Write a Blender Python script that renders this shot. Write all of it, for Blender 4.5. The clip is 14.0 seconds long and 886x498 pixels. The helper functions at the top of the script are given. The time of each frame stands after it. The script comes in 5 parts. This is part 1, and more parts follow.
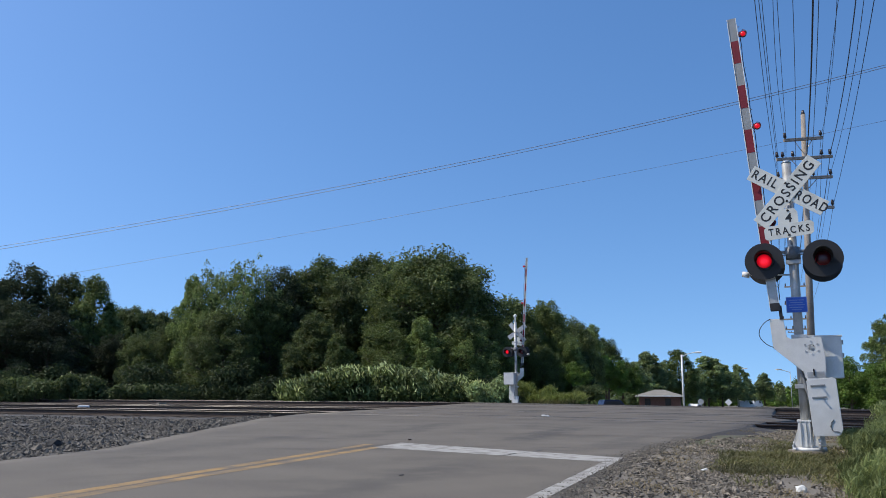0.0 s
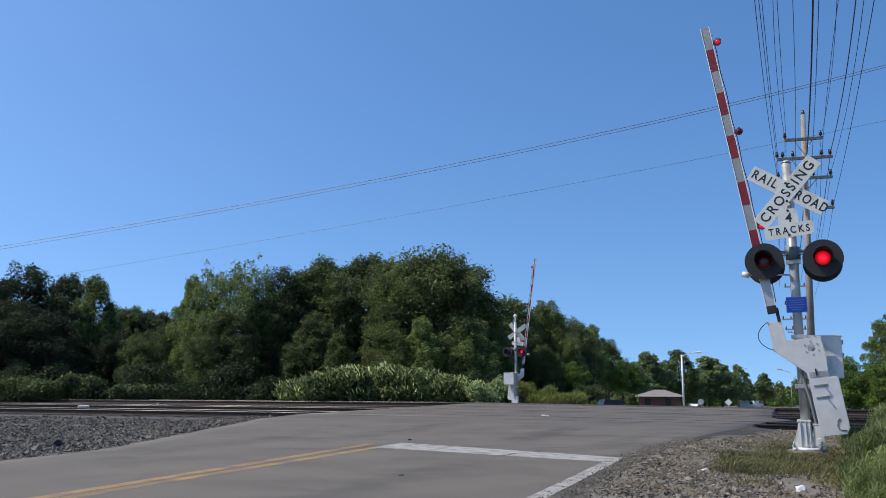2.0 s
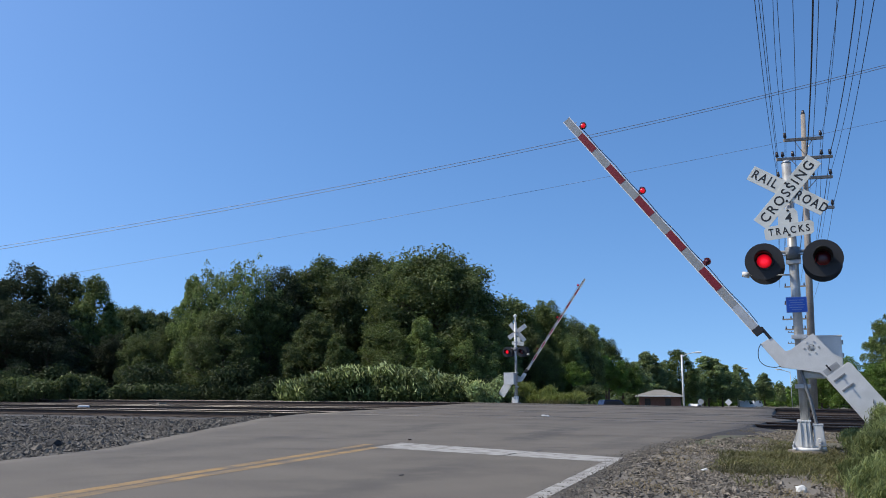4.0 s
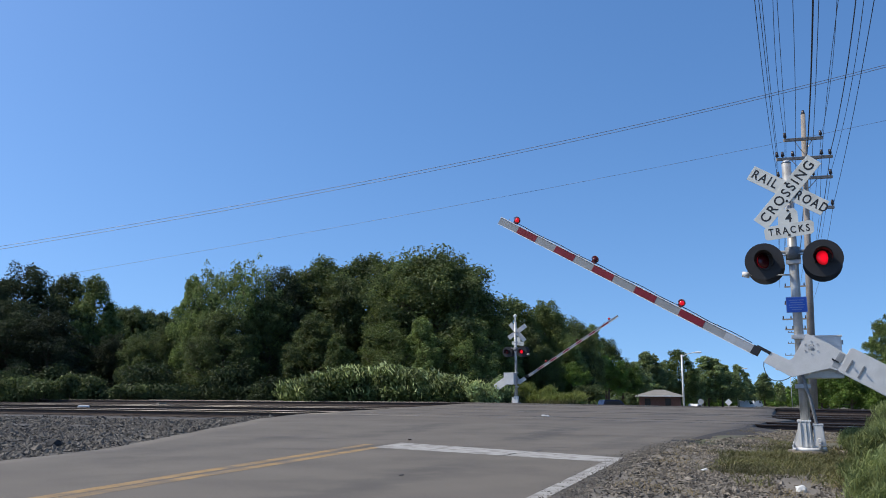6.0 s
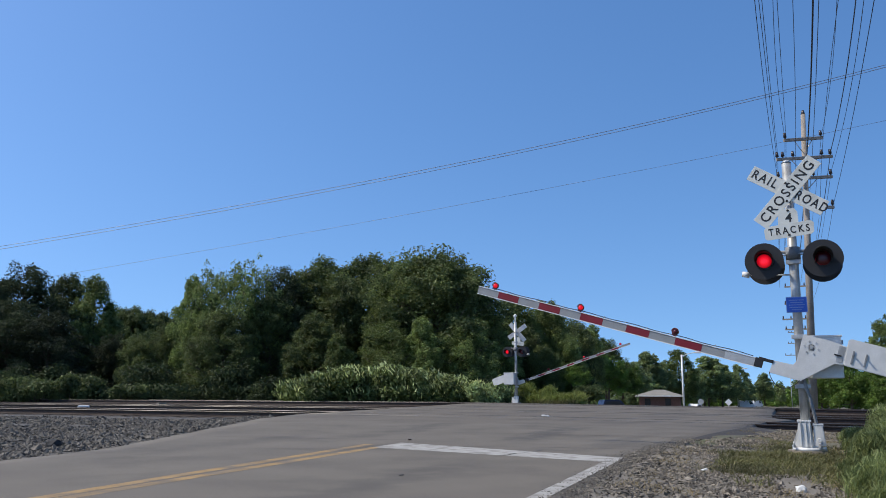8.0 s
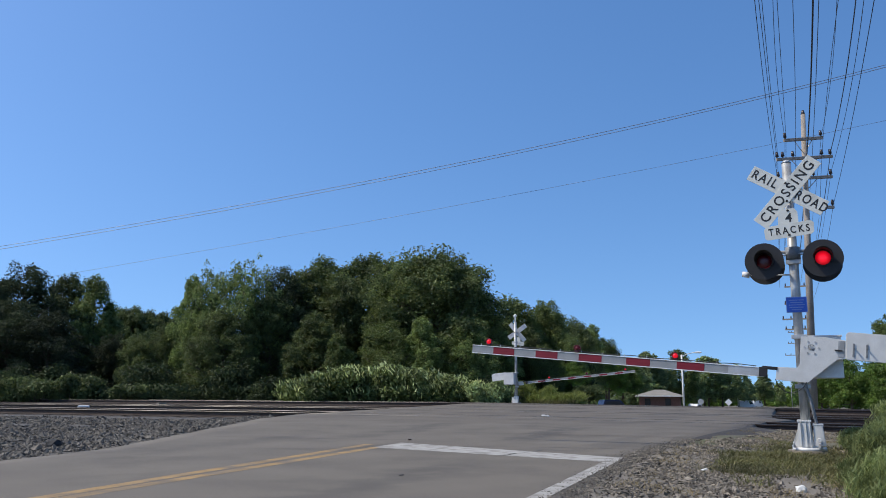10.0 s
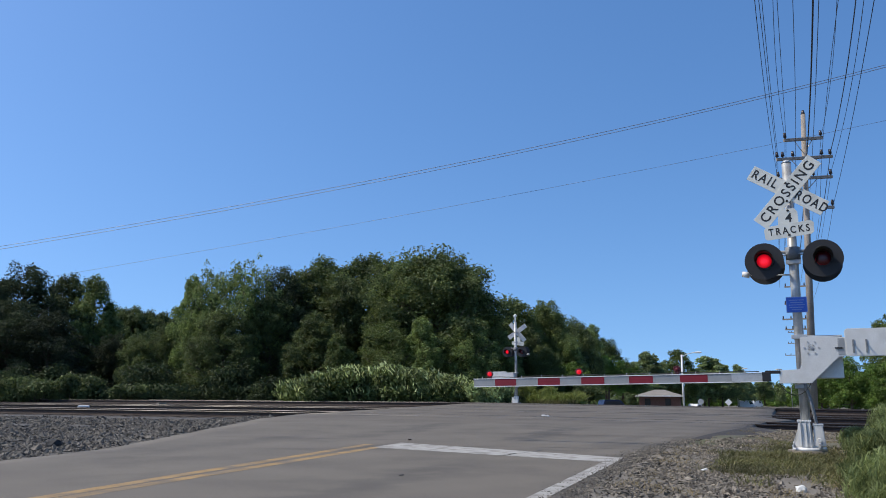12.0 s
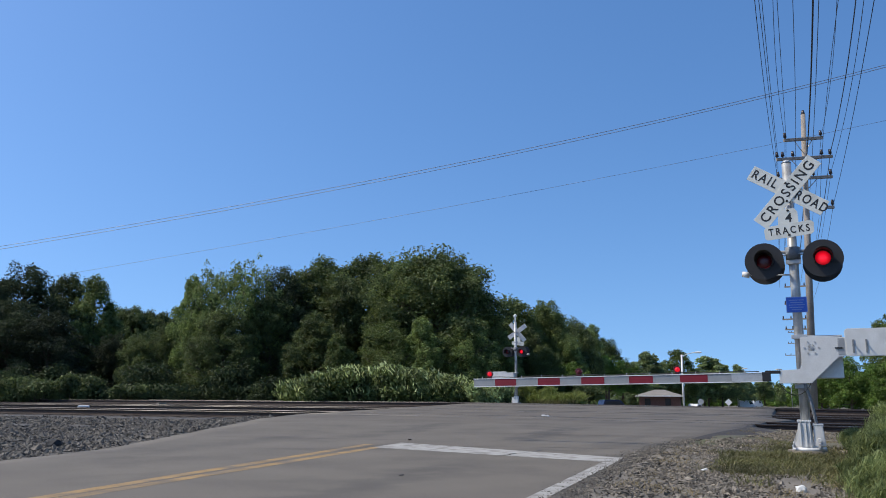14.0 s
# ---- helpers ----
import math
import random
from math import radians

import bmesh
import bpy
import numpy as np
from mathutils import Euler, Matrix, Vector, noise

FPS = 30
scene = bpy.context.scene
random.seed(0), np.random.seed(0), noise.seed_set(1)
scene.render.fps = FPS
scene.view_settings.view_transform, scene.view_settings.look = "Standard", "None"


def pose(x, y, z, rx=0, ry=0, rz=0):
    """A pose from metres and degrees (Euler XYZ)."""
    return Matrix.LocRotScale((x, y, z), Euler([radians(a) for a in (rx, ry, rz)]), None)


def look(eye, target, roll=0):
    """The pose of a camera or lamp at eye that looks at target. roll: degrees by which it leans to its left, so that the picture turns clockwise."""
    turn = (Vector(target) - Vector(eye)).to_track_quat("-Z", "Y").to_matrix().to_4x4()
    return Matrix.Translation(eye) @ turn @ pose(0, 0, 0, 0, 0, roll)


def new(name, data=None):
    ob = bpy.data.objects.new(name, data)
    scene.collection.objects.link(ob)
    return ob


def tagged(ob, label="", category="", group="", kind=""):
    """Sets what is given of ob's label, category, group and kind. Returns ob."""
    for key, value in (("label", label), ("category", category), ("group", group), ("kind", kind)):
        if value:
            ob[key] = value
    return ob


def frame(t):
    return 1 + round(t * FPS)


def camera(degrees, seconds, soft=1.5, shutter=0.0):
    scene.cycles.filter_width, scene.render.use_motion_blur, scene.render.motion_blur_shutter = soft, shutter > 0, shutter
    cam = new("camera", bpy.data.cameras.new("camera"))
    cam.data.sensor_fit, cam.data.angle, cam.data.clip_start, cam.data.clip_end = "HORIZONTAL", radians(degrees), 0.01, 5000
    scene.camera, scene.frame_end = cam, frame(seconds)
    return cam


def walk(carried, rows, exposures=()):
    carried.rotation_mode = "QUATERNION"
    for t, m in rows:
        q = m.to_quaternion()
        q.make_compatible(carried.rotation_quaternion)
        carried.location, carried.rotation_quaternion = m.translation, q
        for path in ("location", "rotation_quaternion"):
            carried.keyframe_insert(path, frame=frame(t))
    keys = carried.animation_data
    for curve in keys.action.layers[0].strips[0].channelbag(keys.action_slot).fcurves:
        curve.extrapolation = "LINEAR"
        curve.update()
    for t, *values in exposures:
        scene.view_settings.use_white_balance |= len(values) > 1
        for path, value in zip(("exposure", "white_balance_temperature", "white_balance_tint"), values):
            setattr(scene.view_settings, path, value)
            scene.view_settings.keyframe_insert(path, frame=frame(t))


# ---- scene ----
cam = camera(58.07, 14.0, soft=0.92)
EYE = 0.86
CAM = pose(0, 0, EYE, 99.768, 0, 21.544)
walk(cam, [(0.0, CAM), (14.0, CAM)])

# ---- light ----
SUN_DIR = Vector((-0.55, -0.25, 0.797)).normalized()
world = bpy.data.worlds.new("sky")
scene.world = world
world.use_nodes = True
wn = world.node_tree.nodes
sky = wn.new("ShaderNodeTexSky")
sky.sky_type = "NISHITA"
sky.sun_disc = False
sky.sun_elevation = math.asin(SUN_DIR.z)
sky.sun_rotation = math.atan2(SUN_DIR.x, SUN_DIR.y)
sky.air_density, sky.dust_density, sky.ozone_density = 1.0, 0.9, 3.5
wn["Background"].inputs["Strength"].default_value = 0.189
# the haze near the ground is thin on this day: look the sky up a little above the true elevation
way = wn.new("ShaderNodeTexCoord")
lift = wn.new("ShaderNodeVectorMath")
lift.operation = "ADD"
lift.inputs[1].default_value = (0, 0, 0.17)
norm = wn.new("ShaderNodeVectorMath")
norm.operation = "NORMALIZE"
world.node_tree.links.new(way.outputs["Generated"], lift.inputs[0])
world.node_tree.links.new(lift.outputs[0], norm.inputs[0])
world.node_tree.links.new(norm.outputs[0], sky.inputs["Vector"])
tone = wn.new("ShaderNodeHueSaturation")
tone.inputs["Saturation"].default_value, tone.inputs["Hue"].default_value = 1.2, 0.502
world.node_tree.links.new(sky.outputs[0], tone.inputs["Color"])
world.node_tree.links.new(tone.outputs[0], wn["Background"].inputs["Color"])
sun = new("sun", bpy.data.lights.new("sun", "SUN"))
sun.data.energy, sun.data.angle, sun.data.color = 4.35, radians(0.53), (1.0, 0.92, 0.79)
sun.matrix_world = look((0, 0, 60), Vector((0, 0, 60)) - SUN_DIR)
scene.view_settings.exposure = 0.0


# ---- materials ----
def rgba(c):
    return (c[0], c[1], c[2], 1.0)


def material(name, c1, c2, scale=8.0, rough=0.7, metal=0.0, bump=0.2, fine=60.0, spread=(0.35, 0.7), stain=None, stain_scale=0.6,
             island=0.0, objrand=0.0, dist=0.01, stain_pos=(0.5, 0.68)):
    """Two-tone surface: broad mottling, fine grain with relief, and optional stains."""
    m = bpy.data.materials.new(name)
    m.use_nodes = True
    t, n, ln = m.node_tree, m.node_tree.nodes, m.node_tree.links.new
    b = n["Principled BSDF"]
    co = n.new("ShaderNodeTexCoord").outputs["Object"]
    a = n.new("ShaderNodeTexNoise")
    a.inputs["Scale"].default_value, a.inputs["Detail"].default_value = scale, 6
    f = n.new("ShaderNodeTexNoise")
    f.inputs["Scale"].default_value, f.inputs["Detail"].default_value = fine, 4
    ln(co, a.inputs["Vector"]), ln(co, f.inputs["Vector"])
    mixf = n.new("ShaderNodeMath")
    mixf.operation = "MULTIPLY_ADD"
    ln(f.outputs[0], mixf.inputs[0])
    mixf.inputs[1].default_value = 0.45
    half = n.new("ShaderNodeMath")
    half.operation = "MULTIPLY"
    half.inputs[1].default_value = 0.55
    ln(a.outputs[0], half.inputs[0]), ln(half.outputs[0], mixf.inputs[2])
    r = n.new("ShaderNodeValToRGB")
    r.color_ramp.elements[0].position, r.color_ramp.elements[1].position = spread
    r.color_ramp.elements[0].color, r.color_ramp.elements[1].color = rgba(c1), rgba(c2)
    ln(mixf.outputs[0], r.inputs[0])
    col = r.outputs[0]
    if stain:
        s = n.new("ShaderNodeTexNoise")
        s.inputs["Scale"].default_value, s.inputs["Detail"].default_value = stain_scale, 5
        ln(co, s.inputs["Vector"])
        sr = n.new("ShaderNodeValToRGB")
        sr.color_ramp.elements[0].position, sr.color_ramp.elements[1].position = stain_pos
        ln(s.outputs[0], sr.inputs[0])
        mx = n.new("ShaderNodeMix")
        mx.data_type = "RGBA"
        ln(sr.outputs[0], mx.inputs["Factor"]), ln(col, mx.inputs["A"])
        mx.inputs["B"].default_value = rgba(stain)
        col = mx.outputs["Result"]
    if island or objrand:
        src = n.new("ShaderNodeNewGeometry").outputs["Random Per Island"] if island else n.new("ShaderNodeObjectInfo").outputs["Random"]
        mr = n.new("ShaderNodeMapRange")
        amt = island or objrand
        mr.inputs["To Min"].default_value, mr.inputs["To Max"].default_value = 1 - amt, 1 + amt
        ln(src, mr.inputs["Value"])
        hs = n.new("ShaderNodeHueSaturation")
        ln(col, hs.inputs["Color"]), ln(mr.outputs[0], hs.inputs["Value"])
        col = hs.outputs[0]
    ln(col, b.inputs["Base Color"])
    b.inputs["Roughness"].default_value, b.inputs["Metallic"].default_value = rough, metal
    if bump:
        bp = n.new("ShaderNodeBump")
        bp.inputs["Strength"].default_value, bp.inputs["Distance"].default_value = bump, dist
        ln(f.outputs[0], bp.inputs["Height"]), ln(bp.outputs[0], b.inputs["Normal"])
    return m


def leaf_material(name, c1, c2, trans=0.3, rough=0.55):
    """Leaves: colour differs leaf by leaf, some light passes through."""
    m = bpy.data.materials.new(name)
    m.use_nodes = True
    n, ln = m.node_tree.nodes, m.node_tree.links.new
    b = n["Principled BSDF"]
    g = n.new("ShaderNodeNewGeometry")
    r = n.new("ShaderNodeValToRGB")
    r.color_ramp.elements[0].color, r.color_ramp.elements[1].color = rgba(c1), rgba(c2)
    ln(g.outputs["Random Per Island"], r.inputs[0])
    oi = n.new("ShaderNodeObjectInfo")
    mr = n.new("ShaderNodeMapRange")
    mr.inputs["To Min"].default_value, mr.inputs["To Max"].default_value = 0.72, 1.35
    ln(oi.outputs["Random"], mr.inputs["Value"])
    hs = n.new("ShaderNodeHueSaturation")
    cl = n.new("ShaderNodeTexNoise")
    cl.inputs["Scale"].default_value, cl.inputs["Detail"].default_value = 0.9, 3
    ln(n.new("ShaderNodeTexCoord").outputs["Object"], cl.inputs["Vector"])
    cr = n.new("ShaderNodeMapRange")
    cr.inputs["From Min"].default_value, cr.inputs["From Max"].default_value = 0.35, 0.65
    cr.inputs["To Min"].default_value, cr.inputs["To Max"].default_value = 0.65, 1.3
    ln(cl.outputs[0], cr.inputs["Value"])
    mul = n.new("ShaderNodeMath")
    mul.operation = "MULTIPLY"
    ln(mr.outputs[0], mul.inputs[0]), ln(cr.outputs[0], mul.inputs[1])
    ln(r.outputs[0], hs.inputs["Color"]), ln(mul.outputs[0], hs.inputs["Value"])
    ln(hs.outputs[0], b.inputs["Base Color"])
    b.inputs["Roughness"].default_value = rough
    b.inputs["Specular IOR Level"].default_value = 0.35
    tr = n.new("ShaderNodeBsdfTranslucent")
    ln(hs.outputs[0], tr.inputs["Color"])
    mx = n.new("ShaderNodeMixShader")
    mx.inputs[0].default_value = trans
    ln(b.outputs[0], mx.inputs[1]), ln(tr.outputs[0], mx.inputs[2])
    ln(mx.outputs[0], n["Material Output"].inputs["Surface"])
    return m


def glow(name, c, strength, radius):
    """A lit lamp lens: brightest in the middle, where the bulb sits."""
    m = bpy.data.materials.new(name)
    m.use_nodes = True
    n, ln = m.node_tree.nodes, m.node_tree.links.new
    b = n["Principled BSDF"]
    b.inputs["Base Color"].default_value = rgba((0.25, 0.005, 0.012))
    b.inputs["Emission Color"].default_value = rgba(c)
    b.inputs["Roughness"].default_value = 0.25
    v = n.new("ShaderNodeVectorMath")
    v.operation = "LENGTH"
    ln(n.new("ShaderNodeTexCoord").outputs["Object"], v.inputs[0])
    r = n.new("ShaderNodeMapRange")
    r.inputs["From Min"].default_value, r.inputs["From Max"].default_value = radius * 0.35, radius
    r.inputs["To Min"].default_value, r.inputs["To Max"].default_value = strength, strength * 0.2
    ln(v.outputs["Value"], r.inputs["Value"]), ln(r.outputs[0], b.inputs["Emission Strength"])
    return m


ASPHALT = material("asphalt", (0.098, 0.085, 0.066), (0.142, 0.124, 0.096), 0.9, 0.85, 0, 0.35, 55, (0.34, 0.66), (0.08, 0.069, 0.054), 0.8, stain_pos=(0.5, 0.75))
PANEL = material("crossing_asphalt", (0.088, 0.075, 0.058), (0.139, 0.119, 0.091), 0.6, 0.85, 0, 0.35, 45, (0.34, 0.66), (0.06, 0.053, 0.044), 0.5, stain_pos=(0.5, 0.74))


def streak(m, x0, y0, x1, y1, w, dark, strength):
    """A scuffed rubber stain on a road, along a line in plan, broken up by noise."""
    n, ln = m.node_tree.nodes, m.node_tree.links.new

    def calc(op, a, b=0.0, c=0.0):
        q = n.new("ShaderNodeMath")
        q.operation = op
        for k, v in enumerate((a, b, c)):
            if isinstance(v, (int, float)):
                q.inputs[k].default_value = v
            else:
                ln(v, q.inputs[k])
        return q.outputs[0]

    def ramp(v, lo, hi):
        q = n.new("ShaderNodeMapRange")
        q.interpolation_type = "SMOOTHSTEP"
        q.inputs["From Min"].default_value, q.inputs["From Max"].default_value = lo, hi
        ln(v, q.inputs["Value"])
        return q.outputs[0]

    co = n.new("ShaderNodeTexCoord").outputs["Object"]
    xyz = n.new("ShaderNodeSeparateXYZ")
    ln(co, xyz.inputs[0])
    no = n.new("ShaderNodeTexNoise")
    no.inputs["Scale"].default_value, no.inputs["Detail"].default_value = 2.6, 6
    ln(co, no.inputs["Vector"])
    k = (x1 - x0) / (y1 - y0)
    off = calc("SUBTRACT", xyz.outputs["X"], calc("MULTIPLY_ADD", xyz.outputs["Y"], k, x0 - k * y0))
    off = calc("ABSOLUTE", calc("ADD", off, calc("MULTIPLY_ADD", no.outputs[0], 0.5, -0.25)))
    along = calc("MULTIPLY", ramp(xyz.outputs["Y"], y0 - 0.6, y0 + 0.6), ramp(xyz.outputs["Y"], y1 + 0.8, y1 - 0.8))
    mask = calc("MULTIPLY", calc("MULTIPLY", ramp(off, w, w * 0.2), along), calc("MULTIPLY", ramp(no.outputs[0], 0.3, 0.6), strength))
    b = n["Principled BSDF"]
    mx = n.new("ShaderNodeMix")
    mx.data_type = "RGBA"
    ln(b.inputs["Base Color"].links[0].from_socket, mx.inputs["A"])
    mx.inputs["B"].default_value = rgba(dark)
    ln(mask, mx.inputs["Factor"]), ln(mx.outputs["Result"], b.inputs["Base Color"])


for x0, y0, x1, y1, w, k in ((-3.75, 12.6, -3.6, 17.0, 0.55, 0.75), (-6.3, 13.6, -6.6, 17.4, 0.5, 0.5), (-3.4, 4.5, -3.2, 8.8, 0.6, 0.45), (-2.2, 11.8, -2.0, 15.0, 0.4, 0.35), (-7.4, 7.0, -7.7, 13.0, 0.5, 0.3)):
    streak(ASPHALT, x0, y0, x1, y1, w, (0.05, 0.044, 0.036), k)
EARTH = material("earth", (0.07, 0.06, 0.04), (0.16, 0.14, 0.1), 1.3, 0.95, 0, 0.6, 30, (0.3, 0.7), (0.07, 0.09, 0.035), 0.5)
BALLAST = material("ballast", (0.035, 0.031, 0.027), (0.105, 0.097, 0.086), 9, 0.9, 0, 0.8, 26, (0.35, 0.65), dist=0.03)
STONE = material("stone", (0.062, 0.055, 0.045), (0.15, 0.134, 0.109), 6, 0.85, 0, 0.3, 50, island=0.55)
OLD_ASPHALT = material("old_asphalt", (0.022, 0.019, 0.016), (0.055, 0.048, 0.04), 3, 0.9, 0, 0.6, 40)
# darker, browner stones for the ballast round the rails
DARK_STONE = material("dark_stone", (0.03, 0.023, 0.018), (0.085, 0.068, 0.055), 6, 0.85, 0, 0.3, 50, island=0.5)
SAND = material("sandy_grit", (0.115, 0.103, 0.084), (0.195, 0.177, 0.147), 2.5, 0.95, 0, 0.5, 70, (0.3, 0.7), (0.1, 0.09, 0.072), 1.4)
PALE_STONE = material("pale_stone", (0.1, 0.087, 0.069), (0.205, 0.18, 0.143), 6, 0.9, 0, 0.3, 50, island=0.6)
YELLOW = material("yellow_paint", (0.19, 0.125, 0.055), (0.33, 0.21, 0.075), 4, 0.8, 0, 0.2, 40, (0.38, 0.58), (0.125, 0.108, 0.082), 3.2, stain_pos=(0.42, 0.74))
WHITE_LINE = material("road_white", (0.25, 0.24, 0.215), (0.37, 0.358, 0.325), 5, 0.75, 0, 0.2, 60, (0.3, 0.6), (0.15, 0.136, 0.113), 6.0, stain_pos=(0.48, 0.7))
RAIL_RUST = material("rail_rust", (0.03, 0.021, 0.017), (0.065, 0.046, 0.036), 5, 0.8, 0.2, 0.3, 70)
RAIL_HEAD = material("rail_head", (0.05, 0.047, 0.045), (0.085, 0.081, 0.078), 3, 0.42, 0.6, 0.05, 80)
TIE = material("tie_wood", (0.045, 0.035, 0.028), (0.11, 0.09, 0.07), 6, 0.9, 0, 0.5, 40, objrand=0.3)
DARK_GAP = material("flangeway_rubber", (0.03, 0.028, 0.026), (0.07, 0.065, 0.06), 8, 0.8, 0, 0.2, 50)
ALU = material("aluminium_paint", (0.56, 0.555, 0.53), (0.66, 0.655, 0.625), 4, 0.5, 0.12, 0.05, 60, stain=(0.54, 0.535, 0.51), stain_scale=3.5)
GALV = material("galvanised", (0.38, 0.385, 0.38), (0.52, 0.525, 0.52), 7, 0.42, 0.35, 0.08, 50, stain=(0.3, 0.295, 0.28), stain_scale=4)
WHITE_SIGN = material("white_sheeting", (0.56, 0.57, 0.525), (0.64, 0.65, 0.6), 3, 0.45, 0, 0.02, 120, stain=(0.48, 0.485, 0.44), stain_scale=4)
BLACK = material("black_paint", (0.008, 0.008, 0.009), (0.018, 0.018, 0.02), 6, 0.6, 0, 0.05, 60)
LETTER = material("letter_black", (0.012, 0.012, 0.012), (0.02, 0.02, 0.02), 6, 0.5, 0, 0.0, 60)
DULL_METAL = material("dull_conduit", (0.16, 0.165, 0.17), (0.25, 0.255, 0.26), 8, 0.6, 0.2, 0.1, 60)
BLUE_SIGN = material("blue_sheeting", (0.02, 0.09, 0.45), (0.03, 0.13, 0.55), 4, 0.4, 0, 0.02, 60)
SIGN_BAR = material("sign_lettering", (0.16, 0.24, 0.5), (0.22, 0.3, 0.56), 4, 0.4, 0, 0, 60)
ARM_GREY = material("arm_grey", (0.21, 0.222, 0.225), (0.3, 0.314, 0.318), 4, 0.5, 0, 0.05, 60, stain=(0.24, 0.245, 0.245), stain_scale=5)
LIGHT_HOUSING = material("dark_red_plastic", (0.07, 0.008, 0.01), (0.12, 0.012, 0.015), 6, 0.4, 0, 0.05, 60)
ARM_RED = material("arm_red", (0.14, 0.002, 0.013), (0.2, 0.004, 0.02), 4, 0.7, 0, 0.05, 60)
LAMP_ON = glow("lamp_lit", (1.0, 0.006, 0.025), 1.15, 0.1)
SMALL_LAMP_ON = glow("small_lamp_lit", (1.0, 0.006, 0.02), 0.75, 0.075)
LAMP_OFF = material("lamp_dark", (0.07, 0.004, 0.009), (0.11, 0.006, 0.013), 20, 0.25, 0, 0.1, 90)
POLE_WOOD = material("pole_wood", (0.2, 0.175, 0.15), (0.34, 0.3, 0.255), 3, 0.9, 0, 0.5, 30)
WIRE = material("wire", (0.03, 0.03, 0.035), (0.05, 0.05, 0.055), 5, 0.6, 0.2, 0, 40)
FAR_WIRE = material("aluminium_wire", (0.14, 0.14, 0.16), (0.2, 0.2, 0.22), 5, 0.5, 0.5, 0, 40)
INSULATOR = material("insulator", (0.03, 0.025, 0.03), (0.06, 0.05, 0.05), 9, 0.3, 0, 0, 40)
BARK = material("bark", (0.06, 0.045, 0.035), (0.14, 0.11, 0.085), 5, 0.95, 0, 0.7, 25)
LEAF_DARK = leaf_material("leaf_dark", (0.05, 0.08, 0.026), (0.165, 0.2, 0.068), 0.36)
LEAF_MID = leaf_material("leaf_mid", (0.075, 0.115, 0.033), (0.225, 0.28, 0.09), 0.4)
LEAF_LIGHT = leaf_material("flower_cream", (0.22, 0.275, 0.08), (0.54, 0.57, 0.26), 0.35)
# undergrowth leaves, darkened so that the colour carries the shade beneath the trees
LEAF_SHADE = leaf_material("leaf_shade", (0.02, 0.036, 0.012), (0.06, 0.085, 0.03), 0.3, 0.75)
# yellow-green leaves, paled further to stand in for haze on far trees
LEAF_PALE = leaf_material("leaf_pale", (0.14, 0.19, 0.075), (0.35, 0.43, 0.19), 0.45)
# darker leaf copy: the shade on these trees is put into the colour
LEAF_TREE_SHADE = leaf_material("leaf_tree_shade", (0.018, 0.03, 0.013), (0.062, 0.08, 0.033), 0.25, 0.7)
LEAF_FRESH = leaf_material("leaf_fresh", (0.07, 0.14, 0.022), (0.18, 0.27, 0.05))
GRASS_MAT = leaf_material("grass_blade", (0.1, 0.135, 0.035), (0.3, 0.33, 0.12), 0.3)
WEED_MAT = leaf_material("weed_blade", (0.06, 0.07, 0.022), (0.17, 0.155, 0.06), 0.25)
GRASS_DRY = leaf_material("dry_grass", (0.17, 0.13, 0.055), (0.33, 0.26, 0.13), 0.2)
BRICK = material("brick_red", (0.1, 0.05, 0.038), (0.17, 0.08, 0.058), 3, 0.9, 0, 0.3, 20)
SHINGLE = material("shingle", (0.17, 0.155, 0.135), (0.25, 0.23, 0.2), 2, 0.9, 0, 0.3, 14)
CAR_BLUE = material("car_blue", (0.02, 0.028, 0.06), (0.028, 0.036, 0.075), 1, 0.25, 0.3, 0, 40)
CAR_WHITE = material("car_white", (0.72, 0.72, 0.72), (0.8, 0.8, 0.8), 1, 0.3, 0, 0, 40)
GLASS_DARK = material("dark_glass", (0.015, 0.02, 0.025), (0.03, 0.035, 0.04), 1, 0.08, 0, 0, 40)
TYRE = material("tyre_rubber", (0.015, 0.015, 0.015), (0.03, 0.03, 0.03), 5, 0.85, 0, 0.1, 40)
TRIM_WHITE = material("white_trim", (0.7, 0.7, 0.68), (0.8, 0.8, 0.78), 2, 0.6, 0, 0.05, 30)
POLE_PALE = material("pale_pole", (0.62, 0.62, 0.58), (0.74, 0.74, 0.7), 2, 0.5, 0.1, 0.05, 30)


# ---- mesh helpers ----
def mesh_of(name, bm, mats):
    me = bpy.data.meshes.new(name)
    bm.normal_update()
    bm.to_mesh(me)
    bm.free()
    for m in (mats if isinstance(mats, (list, tuple)) else [mats]):
        me.materials.append(m)
    return me


def part(name, bm, mats, parent, label="", m=None):
    ob = new(name, mesh_of(name, bm, mats))
    ob.parent = parent
    if m is not None:
        ob.matrix_basis = m
    return tagged(ob, label) if label else ob


def thing(name, label, category, m, group="", kind=""):
    ob = new(name)
    ob.empty_display_size = 0.2
    ob.matrix_basis = m
    return tagged(ob, label, category, group, kind)


def box(bm, x0, x1, y0, y1, z0, z1, mat=0, bev=0.0):
    r = bmesh.ops.create_cube(bm, size=1.0, matrix=Matrix.Translation(((x0 + x1) / 2, (y0 + y1) / 2, (z0 + z1) / 2)) @ Matrix.Diagonal((abs(x1 - x0), abs(y1 - y0), abs(z1 - z0), 1)))
    vs = r["verts"]
    fs = {f for v in vs for f in v.link_faces}
    for f in fs:
        f.material_index = mat
    if bev:
        bmesh.ops.bevel(bm, geom=list({e for v in vs for e in v.link_edges}), offset=bev, segments=2, affect="EDGES", profile=0.6)
    return bm


